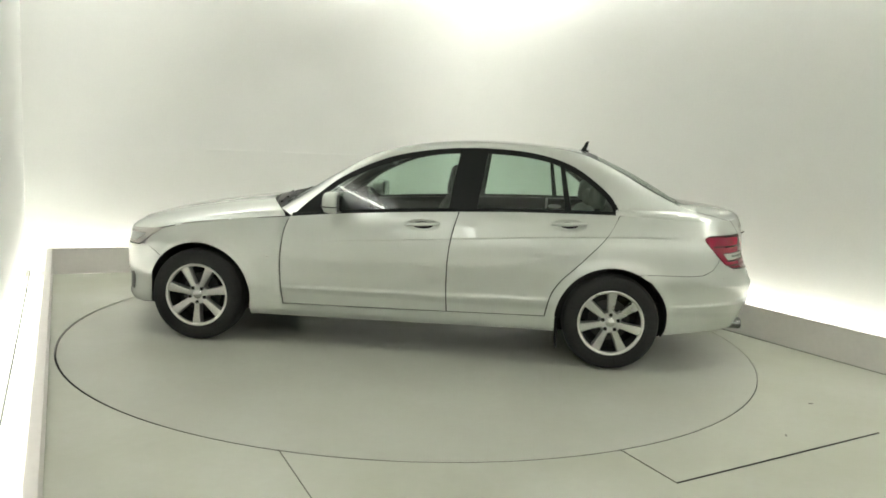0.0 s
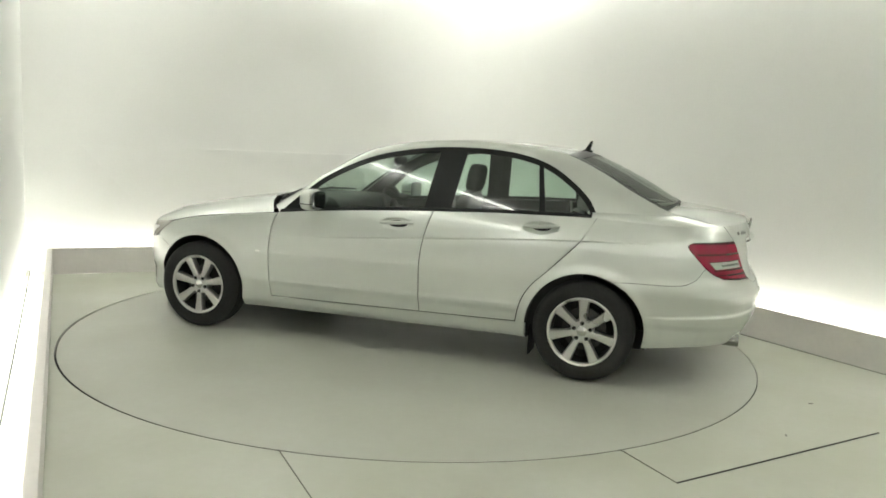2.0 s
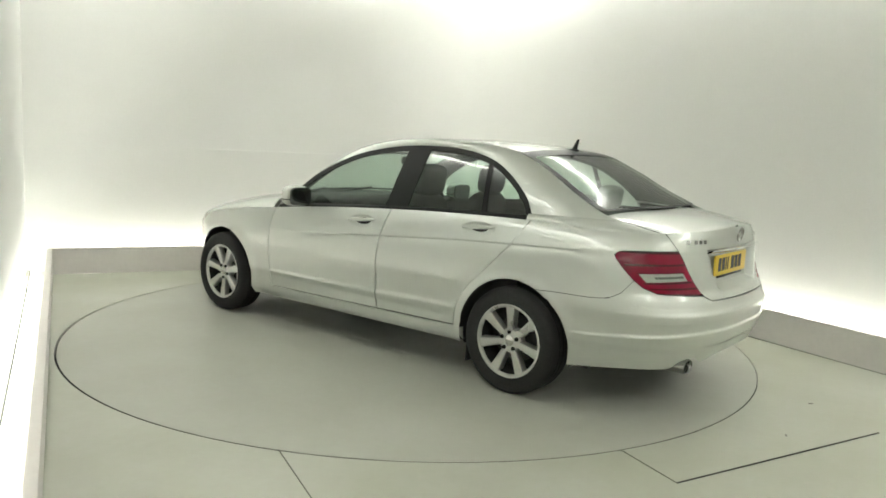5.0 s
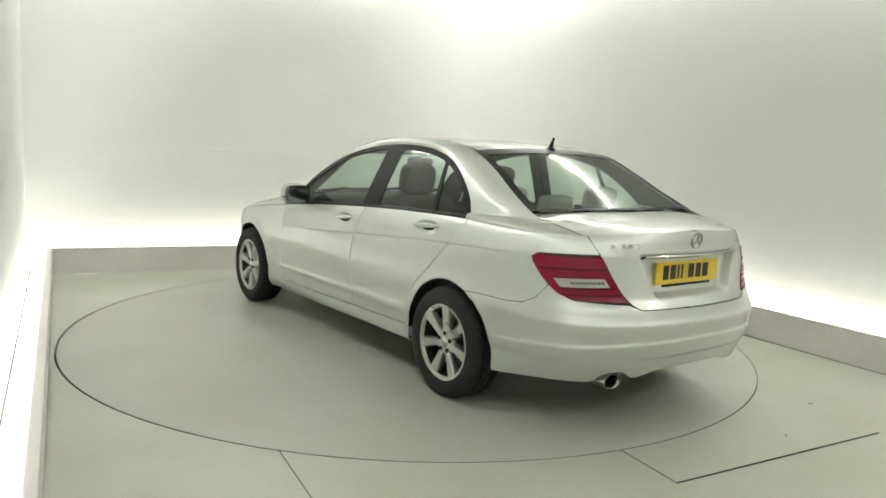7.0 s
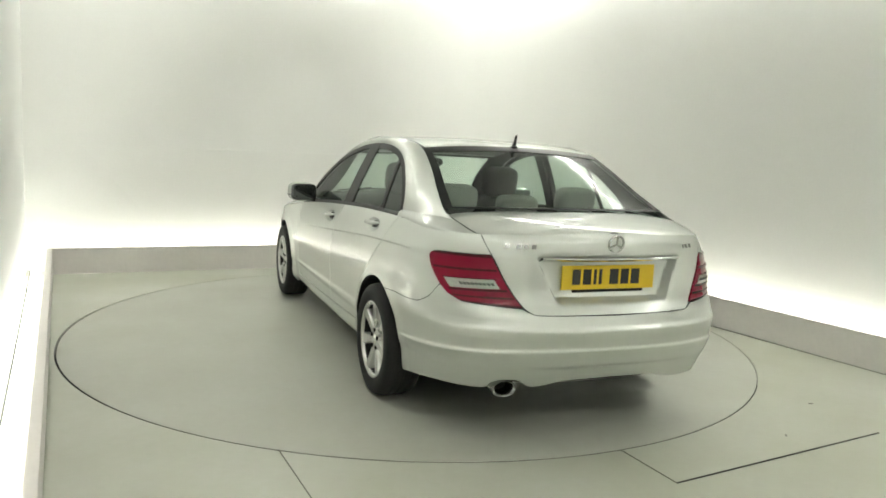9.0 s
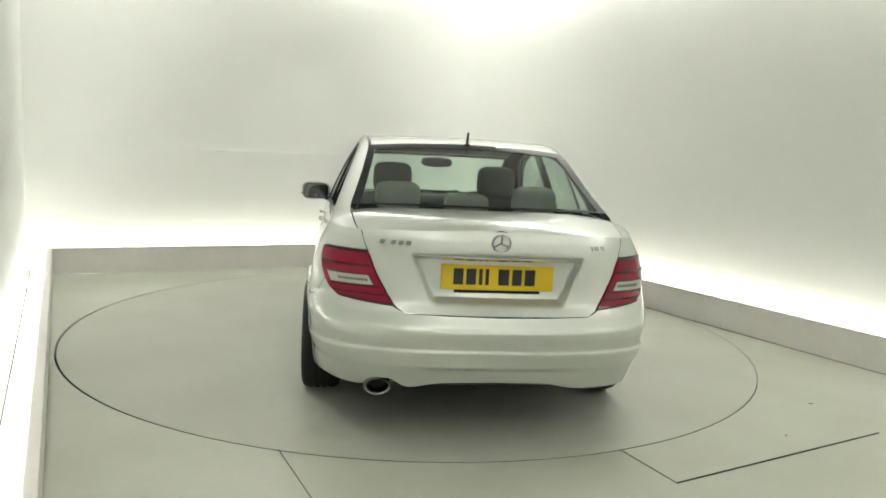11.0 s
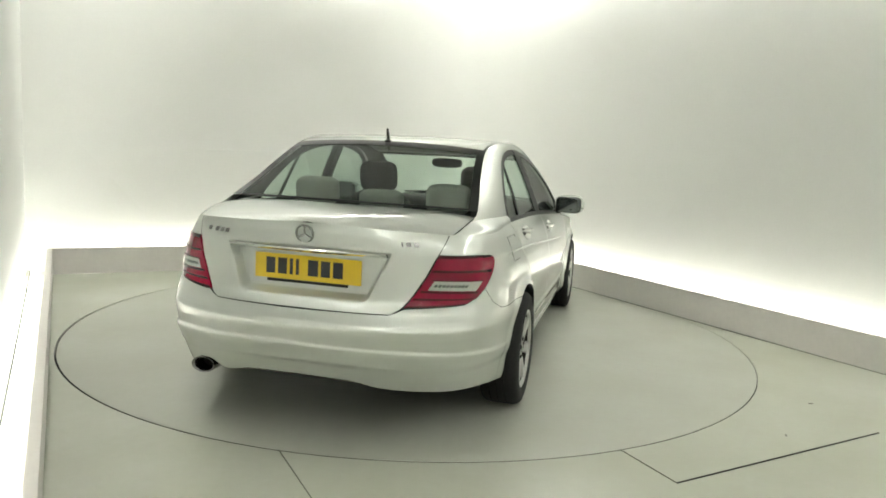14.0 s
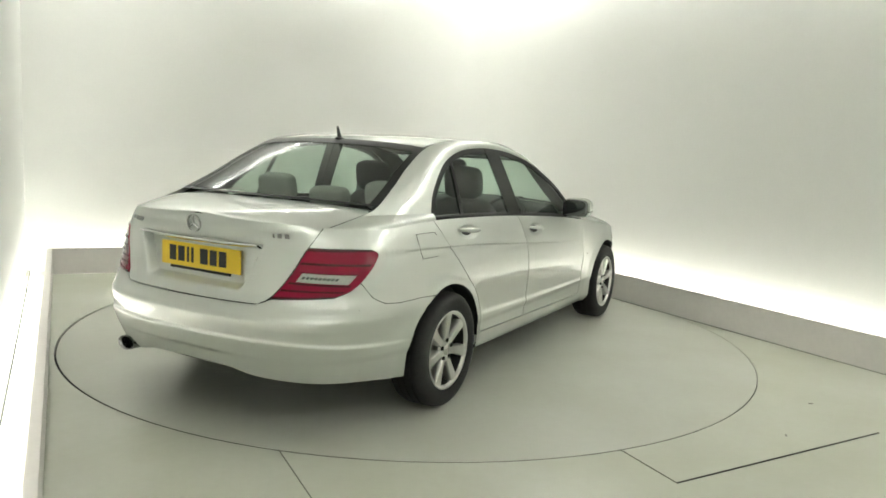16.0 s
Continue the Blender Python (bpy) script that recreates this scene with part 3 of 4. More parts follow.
def deck_side_rows():
    """The wing's top between the shoulder and the lid."""
    rows = []
    for i in range(41):
        s = lerp(-1.38, -2.222, i / 40)
        x, ye, ze = skin(s, z_sh(s))
        inner = curve(x, [(-2.17, 0.633), (-2.05, 0.655), (-1.9, 0.668), (-1.79, 0.672), (-1.7, 0.64), (-1.4, 0.62)])
        rows.append([deck(x, lerp(ye, min(inner, ye - 0.003), (k / 14) ** 1.6)) for k in range(15)])
    return rows


def lid_rows():
    rows = []
    x_end = skin(-2.222, z_sh(-2.222))[0]
    for i in range(25):     # flat of the deck
        q = i / 24
        r = []
        for k in range(-28, 29):
            v = k / 28
            x = lerp(-1.872 + 0.075 * v * v, x_end, q)
            yl = curve(x, [(-2.17, 0.628), (-2.05, 0.650), (-1.9, 0.663), (-1.78, 0.667)])
            r.append(deck(x, v * yl))
        rows.append(r)
    for i in range(1, 19):  # tail of the deck, to the lip
        s = lerp(-2.222, S_REAR, i / 18)
        x, ye, ze = skin(s, z_sh(s))
        r = []
        for k in range(-28, 29):
            v = k / 28
            r.append(deck(x, v * ye))
        rows.append(r)
    return rows


def lid_face_rows():
    rows, nv, nu = [], 44, 100
    for j in range(nv + 1):
        v = j / nv
        r = []
        for i in range(-nu // 2, nu // 2 + 1):
            u = abs(i) / (nu / 2)
            z = 0.8
            for _ in range(5):
                s = lerp(S_REAR, lid_s(z) - 0.002, u)
                z = lerp(0.6515, z_sh(s), v)
            x, y, z = skin(s, z)
            # recess for the number plate
            half = lerp(0.298, 0.390, (z - 0.705) / 0.20)
            def soft(d):
                return 1 / (1 + math.exp(-max(-60, min(60, d / 0.004))))
            m = soft(half - y) * soft(z - 0.705) * soft(0.904 - z)
            x += 0.056 * m
            r.append((x, y if i >= 0 else -y, z))
        rows.append(r)
    return rows


def hood_rows():
    rows = []
    for i in range(61):
        s = lerp(0.79, S_FRONT - 0.001, i / 60)
        x, ye, ze = skin(s, z_sh(s))
        zc = max(curve(x, HOOD_Z), ze)
        r = []
        xs, es = x, ze
        for k in range(-26, 27):
            v = k / 26
            v = math.copysign(abs(v) ** 0.75, v)
            y = v * ye
            x = xs + 0.235 * (1 - abs(v) ** 2.6) * max(0.0, 1 - (xs - 0.79) / 0.6)     # swept back edge
            zc = max(curve(x, HOOD_Z), es)
            ridge = 0.006 * math.exp(-((abs(v) - 0.62) / 0.06) ** 2) * max(0, min(1, (zc - ze) / 0.08))
            r.append((x, y, crown(y, ye, ze + 0.002, zc, 2.4, 0.62) + ridge))
        rows.append(r)
    return rows


WT = [(0.75, 0.880), (0.585, 1.035), (0.411, 1.169), (0.142, 1.295), (-0.126, 1.358), (-0.393, 1.386), (-0.659, 1.387), (-0.887, 1.363),
      (-1.078, 1.307), (-1.235, 1.212), (-1.356, 1.105), (-1.415, 1.004)]
RAIL = [(0.865, 0.700, 0.915), (0.700, 0.640, 1.028), (0.500, 0.598, 1.168), (0.20, 0.584, 1.331), (-0.118, 0.584, 1.404), (-0.40, 0.582, 1.430),
        (-0.68, 0.580, 1.431), (-0.93, 0.578, 1.416), (-1.18, 0.574, 1.374), (-1.41, 0.602, 1.274), (-1.60, 0.638, 1.170), (-1.790, 0.672, 1.080)]
SPINE = [(0.99, 0.935), (0.76, 1.050), (0.54, 1.178), (0.22, 1.336), (-0.09, 1.411), (-0.40, 1.444), (-0.68, 1.448), (-0.93, 1.437),
         (-1.21, 1.402), (-1.46, 1.308), (-1.67, 1.206), (-1.88, 1.086)]


def belt(x):
    return skin(x, z_sh(x))


def side_glass(x, z, d=0.0):
    _, yb, zb = belt(x)
    h = max(0.0, z - zb)
    return (x, yb - 0.014 - 0.36 * h - 0.16 * h * h + d, z)


def wt(t):
    x, z = spline(WT, t)
    return side_glass(x, z, 0.006)


WT_DENSE = [spline(WT, i / 300) for i in range(301)]
def wt_z(x):
    for (x0, z0), (x1, z1) in zip(WT_DENSE, WT_DENSE[1:]):
        if x1 <= x <= x0:
            return lerp(z0, z1, (x0 - x) / (x0 - x1))
    return WT_DENSE[0][1] if x > 0 else WT_DENSE[-1][1]


def roof_side_rows():
    rows = []
    def on_deck(x, y, up):
        a, b, d = deck(x, y)
        return (a, b, d + up)
    low = [wt(i / 11) for i in range(12)] + [on_deck(-1.54, t_of_x(-1.54)[0] - 0.004, 0.001), on_deck(-1.70, t_of_x(-1.70)[0] - 0.012, 0.0)]
    high = list(RAIL) + [on_deck(-1.90, 0.672, 0.002), on_deck(-2.02, 0.664, 0.0)]
    for j in range(9):
        v = j / 8
        r = []
        for i in range(89 + 16):
            t = i / 88
            a, b = spline(low, t * 11 / 13), spline(high, t * 11 / 13)
            p = shift_in(a, b, v)
            w = math.sin(math.pi * v)
            g = 0.013 * max(0, min(1, (1.13 - t) / 0.2))
            r.append((p[0], p[1] + g * w * 0.8, p[2] + g * w * 0.6))
        rows.append(r)
    return rows


def top_point(t, v, d=0.0):
    a, (cx, cz) = spline(RAIL, t), spline(SPINE, t)
    w = abs(v)
    return (lerp(cx, a[0], w * w), a[1] * v, lerp(cz, a[2], w ** 2.3) + d)


def top_rows(t0, t1, n, v1=1.0, d=0.0, m=40):
    return [[top_point(lerp(t0, t1, i / n), v1 * (2 * k / m - 1), d) for k in range(m + 1)] for i in range(n + 1)]


def window_rows(x0, x1, n=24, m=10, inset=0.018, d=0.0):
    rows = []
    for i in range(n + 1):
        x = lerp(x0, x1, i / n)
        zb, zt = belt(x)[2] + 0.01, wt_z(x) - inset
        zt = max(zt, zb + 0.002)
        rows.append([side_glass(x, lerp(zb, zt, k / m), d) for k in range(m + 1)])
    return rows


def pillar_rows(xb0, xb1, xt0, xt1, d=0.005, m=12):
    """An upright black strip between belt and roof."""
    rows = []
    for k in range(m + 1):
        v = k / m
        r = []
        for i in range(5):
            u = i / 4
            x = lerp(lerp(xb0, xt0, v), lerp(xb1, xt1, v), u)
            zb = belt(x)[2] + 0.004
            zt = wt_z(x) - 0.004
            r.append(side_glass(x, lerp(zb, zt, v), d))
        rows.append(r)
    return rows


def frame_rows(t0, t1, width, n=50, d=0.0055):
    rows = []
    for k in range(4):
        r = []
        for i in range(n + 1):
            t = lerp(t0, t1, i / n)
            x, z = spline(WT, t)
            xa, za = spline(WT, t - 0.004)
            xb, zb = spline(WT, t + 0.004)
            L = math.hypot(xb - xa, zb - za) or 1
            nx, nz = (zb - za) / L, -(xb - xa) / L      # towards the outside for a path that runs backward
            q = width * k / 3 + 0.001
            px, pz = x - nx * q, z - nz * q
            pz = max(pz, belt(px)[2] + 0.003)
            r.append(side_glass(px, pz, d))
        rows.append(r)
    return rows


def belt_strip_rows(x0, x1, n=40):
    rows = []
    for h, d in ((-0.002, 0.010), (0.006, 0.012), (0.018, 0.009), (0.022, 0.004)):
        rows.append([side_glass(lerp(x0, x1, i / n), belt(lerp(x0, x1, i / n))[2] + h, d) for i in range(n + 1)])
    return rows


def lathe(profile, n=48):
    """Turn (radius, offset) round the y axis."""
    b = bmesh.new()
    rings = [[b.verts.new((r * math.cos(2 * math.pi * i / n), y, r * math.sin(2 * math.pi * i / n))) for i in range(n)] for r, y in profile]
    for a, c in zip(rings, rings[1:]):
        for i in range(n):
            j = (i + 1) % n
            b.faces.new((a[i], a[j], c[j], c[i]))
    bmesh.ops.remove_doubles(b, verts=b.verts, dist=1e-6)
    return b


def cushion(sx, sy, sz, power=3.0, n=16, m=20):
    """A soft block: a superellipsoid of those half sizes."""
    b = bmesh.new()
    def sg(v, e):
        return math.copysign(abs(v) ** e, v)
    e = 2 / power
    rings = []
    for i in range(n + 1):
        a = -math.pi / 2 + math.pi * i / n
        rings.append([b.verts.new((sx * sg(math.cos(a), e) * sg(math.cos(c), e), sy * sg(math.cos(a), e) * sg(math.sin(c), e), sz * sg(math.sin(a), e)))
                      for c in (2 * math.pi * k / m for k in range(m))])
    for p, q in zip(rings, rings[1:]):
        for k in range(m):
            b.faces.new((p[k], p[(k + 1) % m], q[(k + 1) % m], q[k]))
    bmesh.ops.remove_doubles(b, verts=b.verts, dist=1e-5)
    return b


def rod(bm, a, b, r, n=10):
    a, b = Vector(a), Vector(b)
    c = bmesh.new()
    bmesh.ops.create_cone(c, cap_ends=True, segments=n, radius1=r, radius2=r, depth=(b - a).length)
    merge(bm, c, Matrix.Translation((a + b) / 2) @ (b - a).to_track_quat("Z", "Y").to_matrix().to_4x4())
    return bm


def panel(name, rows, mat, parent=car, label="", rim=0.010, smooth=32):
    return part(name, grid_mesh(bmesh.new(), rows, rim), mat, parent, label, smooth)


def build_flanks():
    for side in (1, -1):
        M = lambda rows: mirrored(rows, side)
        # black backing sheet added behind the panel gaps for the shade in them
        bm = bmesh.new()
        grid_mesh(bm, M([[out(lerp(1.0, -1.0, i / 60), lerp(0.25, z_sh(lerp(1.0, -1.0, i / 60)) - 0.004, j / 10), -0.014) for i in range(61)] for j in range(11)]))
        grid_mesh(bm, M([[out(lerp(-1.02, S_REAR, i / 60), lerp(0.665, z_sh(lerp(-1.02, S_REAR, i / 60)) - 0.006, j / 10), -0.10 if lerp(-1.02, S_REAR, i / 60) < -2.42 else -0.016) for i in range(61)] for j in range(11)]))
        grid_mesh(bm, M([[out(lerp(1.02, S_FRONT, i / 60), lerp(0.665, z_sh(lerp(1.02, S_FRONT, i / 60)) - 0.006, j / 6), -0.016) for i in range(61)] for j in range(7)]))
        grid_mesh(bm, M([[out(lerp(-1.60, -2.12, i / 30), lerp(0.615, 0.77, j / 6), -0.014) for i in range(31)] for j in range(7)]))
        for cx, sgn in ((1.38, -1), (-1.385, 1)):
            lip, liner = arch_lip(cx, sgn, -14, 194)
            grid_mesh(bm, M(liner))
            grid_mesh(bm, M([liner[1], [(cx, 0.52, 0.305)] * len(liner[1])]))
        part("dark_backing", bm, UNDER_SHADE, car, "black backing sheet behind the panel gaps")
        panel("front_wing", M(fender_rows()), PAINT)
        front_door = panel("front_door", M(door_rows(FRONT_SEAM, MID_SEAM, 100, 150)), PAINT)
        rear_door = panel("rear_door", M(door_rows(MID_SEAM, REAR_SEAM, 90, 150)), PAINT)
        wing = panel("rear_wing", M(quarter_rows()), PAINT, rim=0.0)
        bm = bmesh.new()
        grid_mesh(bm, M(above_tail_rows()))
        grid_mesh(bm, M(deck_side_rows()), 0.008)
        part("rear_wing_top", bm, PAINT, wing, smooth=60)
        # sill
        rows = []
        for j in range(9):
            r = []
            for i in range(61):
                x = lerp(1.018, -1.022, i / 60)
                z = lerp(lerp(0.195, 0.228, i / 60), curve(x, DOOR_BOT) - G, j / 8)
                r.append(skin(x, z))
            rows.append(r)
        panel("sill", M(rows), PAINT, rim=0.03)
        for cx, sgn in ((1.38, -1), (-1.385, 1)):
            lip, liner = arch_lip(cx, sgn, -10, 188)
            part("arch_lip", grid_mesh(bmesh.new(), M(lip)), BLACK, car, "black wheel arch edge")
        bm = bmesh.new()
        box(bm, -1.055, -1.045, side * 0.75 - 0.10, side * 0.75 + 0.085, 0.11, 0.30, 0.003)
        part("mud_flap", bm, UNDER_SHADE, car, "small black mud flap")
        # lamps
        tail = panel("tail_light", M(tail_rows()), LENS_RED, label="red tail lamp with a clear band", rim=0.012)
        panel("lamp_edge", M(tail_band(0.0, 0.05, 0.0, 1.0, 0.0055)), LENS_DARK, tail, "dark lens edge", rim=0.002)
        for v0, v1, u0, u1 in ((0.27, 0.31, 0.06, 0.98), (0.455, 0.47, 0.14, 0.92), (0.665, 0.70, 0.10, 0.96), (0.81, 0.85, 0.06, 0.98), (0.965, 1.0, 0.0, 1.0)):
            panel("dark_band", M(tail_band(v0, v1, u0, u1, 0.0085)), LENS_DARK, tail, "dark red lens rib", rim=0.002)
        panel("clear_band", M(tail_band(0.475, 0.65, 0.16, 0.88, 0.0085)), LENS_CLEAR, tail, "clear reversing lamp band", rim=0.003)
        for k in range(9):
            u0 = lerp(0.36, 0.80, k / 8)
            panel("lamp_facet", M(tail_band(0.535, 0.585, u0, u0 + 0.04, 0.0105, 3, 2)), STEEL, tail, rim=0.002)
        head = panel("headlight", M(patch_rows([(1.655, z_sh(1.655) - 0.004), (2.28, 0.698), (2.28, 0.606), (1.86, 0.620)], 24, 8, 0.0)), LENS_CLEAR, label="clear headlamp lens")
        panel("lamp_bowl", M(patch_rows([(1.80, 0.70), (2.2, 0.68), (2.2, 0.63), (1.92, 0.635)], 10, 4, 0.003)), CHROME, head, rim=0.002)
        # door furniture
        for door, x0, x1, z0, z1 in ((front_door, -0.01, -0.245, 0.866, 0.884), (rear_door, -0.965, -1.195, 0.918, 0.934)):
            rows = []
            for j in range(9):
                a = 2 * math.pi * j / 8
                r = []
                for i in range(21):
                    u = i / 20
                    x, z = lerp(x0, x1, u), lerp(z0, z1, u)
                    arch = math.sin(math.pi * u) ** 0.5
                    px, py, pz = skin(x, z)
                    r.append((px, py + 0.004 + 0.020 * arch + 0.008 * math.cos(a), pz + 0.004 + (0.005 + 0.008 * arch) * math.sin(a)))
                rows.append(r)
            panel("handle", M(rows), PAINT, door, rim=0)
        # windows of the doors
        for door, x0, x1 in ((front_door, 0.70, -0.345), (rear_door, -0.345, -1.395)):
            panel("window", M(window_rows(x0, x1)), SIDE_GLASS, door, "green tinted side window", rim=0)
        bm = bmesh.new()
        grid_mesh(bm, M(frame_rows(0.0, 0.515, 0.032)), 0.008)
        grid_mesh(bm, M(pillar_rows(0.745, 0.50, 0.60, 0.585, 0.007)), 0.006)
        grid_mesh(bm, M(pillar_rows(-0.29, -0.400, -0.345, -0.455, 0.007)), 0.006)
        grid_mesh(bm, M(belt_strip_rows(0.745, -0.35)))
        part("window_frame", bm, BLACK, front_door, "gloss black window surround", 40)
        bm = bmesh.new()
        grid_mesh(bm, M(frame_rows(0.515, 1.0, 0.032)), 0.008)
        grid_mesh(bm, M(pillar_rows(-0.39, -0.475, -0.445, -0.53, 0.008)), 0.006)
        grid_mesh(bm, M(pillar_rows(-1.055, -1.095, -1.005, -1.035, 0.007)), 0.006)
        grid_mesh(bm, M(belt_strip_rows(-0.36, -1.41)))
        part("window_frame", bm, BLACK, rear_door, "gloss black window surround", 40)
        panel("roof_side", M(roof_side_rows()), PAINT, rim=0.0, smooth=60)
        trim = [[(x - 0.004, y - 0.030, z - 0.012) for x, y, z in r[2:92]] for r in roof_side_rows()]
        panel("pillar_trim", M(trim), CLOTH_D, car, "dark grey pillar lining", rim=0)
        # side repeater badge on the wing
        panel("wing_badge", M(patch_rows([(0.915, 0.604), (0.885, 0.602), (0.88, 0.597), (0.91, 0.598)], 4, 2, 0.003)), CHROME, rim=0.002)
        # wing mirror
        mirror = cushion(0.070, 0.112, 0.072, 3.2)
        for v in mirror.verts:
            if v.co.x < -0.02:
                v.co.x = -0.02 + (v.co.x + 0.02) * 0.35
            v.co.x += -0.25 * (v.co.y + 0.115) * 0.3
            v.co.z *= 1 - 0.9 * max(0, -(v.co.y)) * 1.2
        mirror.transform(Matrix.Translation((0.46, 0.925, 0.992)))
        if side < 0:
            mirror.transform(Matrix.Diagonal((1, -1, 1, 1)))
        housing = part("door_mirror", mirror, PAINT, car, "silver door mirror", 50)
        bm = cushion(0.012, 0.098, 0.062, 4.5)
        bm.transform(Matrix.Translation((0.407, side * 0.925, 0.990)) @ Matrix.Rotation(side * radians(4.3), 4, "Z"))
        part("mirror_glass", bm, MIRROR, housing)
        bm = cushion(0.05, 0.07, 0.018, 3)
        bm.transform(Matrix.Translation((0.49, side * 0.82, 0.925)) @ Matrix.Rotation(side * radians(18), 4, "X"))
        part("mirror_arm", bm, BLACK, housing)
        bm = cushion(0.0755, 0.1155, 0.007, 3.2)
        for v in bm.verts:
            if v.co.x < -0.02:
                v.co.x = -0.02 + (v.co.x + 0.02) * 0.35
            v.co.x += -0.075 * (v.co.y + 0.115) + 0.0015
        bm.transform(Matrix.Translation((0.46, 0.925, 0.968)))
        if side < 0:
            bm.transform(Matrix.Diagonal((1, -1, 1, 1)))
        part("mirror_strip", bm, BLACK, housing, "black strip round the mirror", 50)
    # fuel flap outline on the off side
    bm = bmesh.new()
    for pts in ([(-1.615, 0.825), (-1.47, 0.825)], [(-1.615, 0.825), (-1.622, 0.90), (-1.615, 0.945), (-1.455, 0.945), (-1.43, 0.93)]):
        for a, b in zip(pts, pts[1:]):
            pa, pb = out(*a, 0.0005), out(*b, 0.0005)
            rod(bm, (pa[0], -pa[1], pa[2]), (pb[0], -pb[1], pb[2]), 0.0013, 6)
    part("fuel_flap_gap", bm, GAP, car, "thin fuel flap joint")


def build_ends():
    bm = bmesh.new()
    for side in (1, -1):
        grid_mesh(bm, mirrored(bumper_rear_rows(side), side))
    bmesh.ops.remove_doubles(bm, verts=bm.verts, dist=1e-4)
    bumper = part("rear_bumper", bm, PAINT, car, smooth=28)
    # dark valance under the bumper
    bm = bmesh.new()
    for side in (1, -1):
        grid_mesh(bm, mirrored([[out(lerp(-2.15, S_REAR, i / 30), lerp(0.30, 0.36, j / 4), -0.06) for i in range(31)] for j in range(5)], side))
    part("valance", bm, UNDER_SHADE, bumper, "black lower valance")
    bm = bmesh.new()
    for side in (1, -1):
        grid_mesh(bm, mirrored(bumper_front_rows(), side))
    bmesh.ops.remove_doubles(bm, verts=bm.verts, dist=1e-4)
    fb = part("front_bumper", bm, PAINT, car, smooth=40)
    for side in (1, -1):
        panel("fog_lamp_opening", mirrored(patch_rows([(1.95, 0.41), (2.2, 0.37), (2.2, 0.28), (1.98, 0.28)], 8, 4, 0.004), side), BLACK, fb, rim=0.002)
    bm = bmesh.new()
    for side in (1, -1):
        grid_mesh(bm, mirrored(patch_rows([(2.32, 0.695), (S_FRONT, 0.695), (S_FRONT, 0.45), (2.38, 0.45)], 12, 8, 0.006), side))
    part("grille", bm, BLACK, car, "black radiator grille")
    part("bonnet", grid_mesh(bmesh.new(), hood_rows()), PAINT, car, smooth=50)
    bm = bmesh.new()
    grid_mesh(bm, lid_rows())
    grid_mesh(bm, lid_face_rows())
    bmesh.ops.remove_doubles(bm, verts=bm.verts, dist=0.002)
    lid = part("boot_lid", bm, PAINT, car, smooth=30)
    # bright bar over the plate
    bm = bmesh.new()
    rows = []
    for j in range(9):
        a = 2 * math.pi * j / 8
        r = []
        for i in range(41):
            y = lerp(0.385, -0.385, i / 40)
            x = skin(-2.545, 0.9)[0] - 0.045 * (1 - (y / 0.382) ** 2) * 0.9
            r.append((x - 0.006 - 0.010 * math.cos(a) - 0.015 * math.sin(a), y, 0.900 + 0.011 * math.sin(a)))
        rows.append(r)
    grid_mesh(bm, rows)
    part("plate_bar", bm, CHROME, lid, "chrome bar above the number plate", 60)
    # number plate with bars for its writing
    px = -2.285
    bm = bmesh.new()
    box(bm, px - 0.008, px, -0.262, 0.262, 0.752, 0.868, 0.003)
    plate = part("number_plate", bm, PLATE_Y, lid, "yellow number plate with black characters", 30)
    y = 0.205
    for k, w in enumerate((0.045, 0.045, 0.016, 0.016, 0.0, 0.05, 0.045, 0.048)):
        if w == 0:
            y -= 0.03
            continue
        bm = bmesh.new()
        box(bm, px - 0.0092, px - 0.0075, y - w, y, 0.776, 0.850)
        part("character_bar", bm, INK, plate)
        y -= w + 0.014
    bm = bmesh.new()
    box(bm, px - 0.010, px + 0.002, -0.20, 0.20, 0.738, 0.752, 0.003)
    part("plate_holder", bm, BLACK, plate)
    # round emblem and model lettering as plain shapes
    b = bmesh.new()
    ring = lathe([(0.045, 0), (0.045, 0.006), (0.040, 0.009), (0.036, 0.006), (0.036, 0.0)], 32)
    merge(b, ring)
    for k in range(3):
        a = radians(90 + 120 * k)
        rod(b, (0, 0.005, 0), (0.040 * math.cos(a), 0.005, 0.040 * math.sin(a)), 0.0045, 6)
    b.transform(Matrix.Translation((-2.327, 0, 0.975)) @ Matrix.Rotation(radians(90), 4, "Z") @ Matrix.Rotation(radians(-9), 4, "X"))
    part("round_emblem", b, BADGE, lid, "chrome ring emblem", 40)
    for side, s0, widths in ((1, -2.36, (0.030, 0.0, 0.028, 0.028, 0.028)), (-1, -2.395, (0.028, 0.028, 0.010))):
        s = s0
        for w in widths:
            if w == 0:
                s -= 0.02
                continue
            a = patch_rows([(s, 0.965), (s - w * 0.8, 0.965), (s - w * 0.8, 0.946), (s, 0.946)], 3, 2, 0.003)
            panel("letter_bar", mirrored(a, side), BADGE, lid, rim=0.002)
            s -= w + 0.009
    # tail pipe
    b = lathe([(0.040, -0.16), (0.045, -0.10), (0.047, 0.0), (0.048, 0.020), (0.046, 0.026), (0.040, 0.024), (0.035, 0.012), (0.033, -0.06)], 32)
    at = Matrix.Translation((-2.272, 0.530, 0.294)) @ Matrix.Rotation(radians(90), 4, "Z") @ Matrix.Diagonal((1.32, 1, 0.82, 1))
    b.transform(at)
    pipe = part("tail_pipe", b, PIPE, car, "oval chrome tail pipe", 50)
    # black disc closing the pipe, painted for the dark of its hollow
    b = lathe([(0.0, -0.05), (0.033, -0.05)], 20)
    b.transform(at)
    part("pipe_dark_disc", b, UNDER_SHADE, pipe)


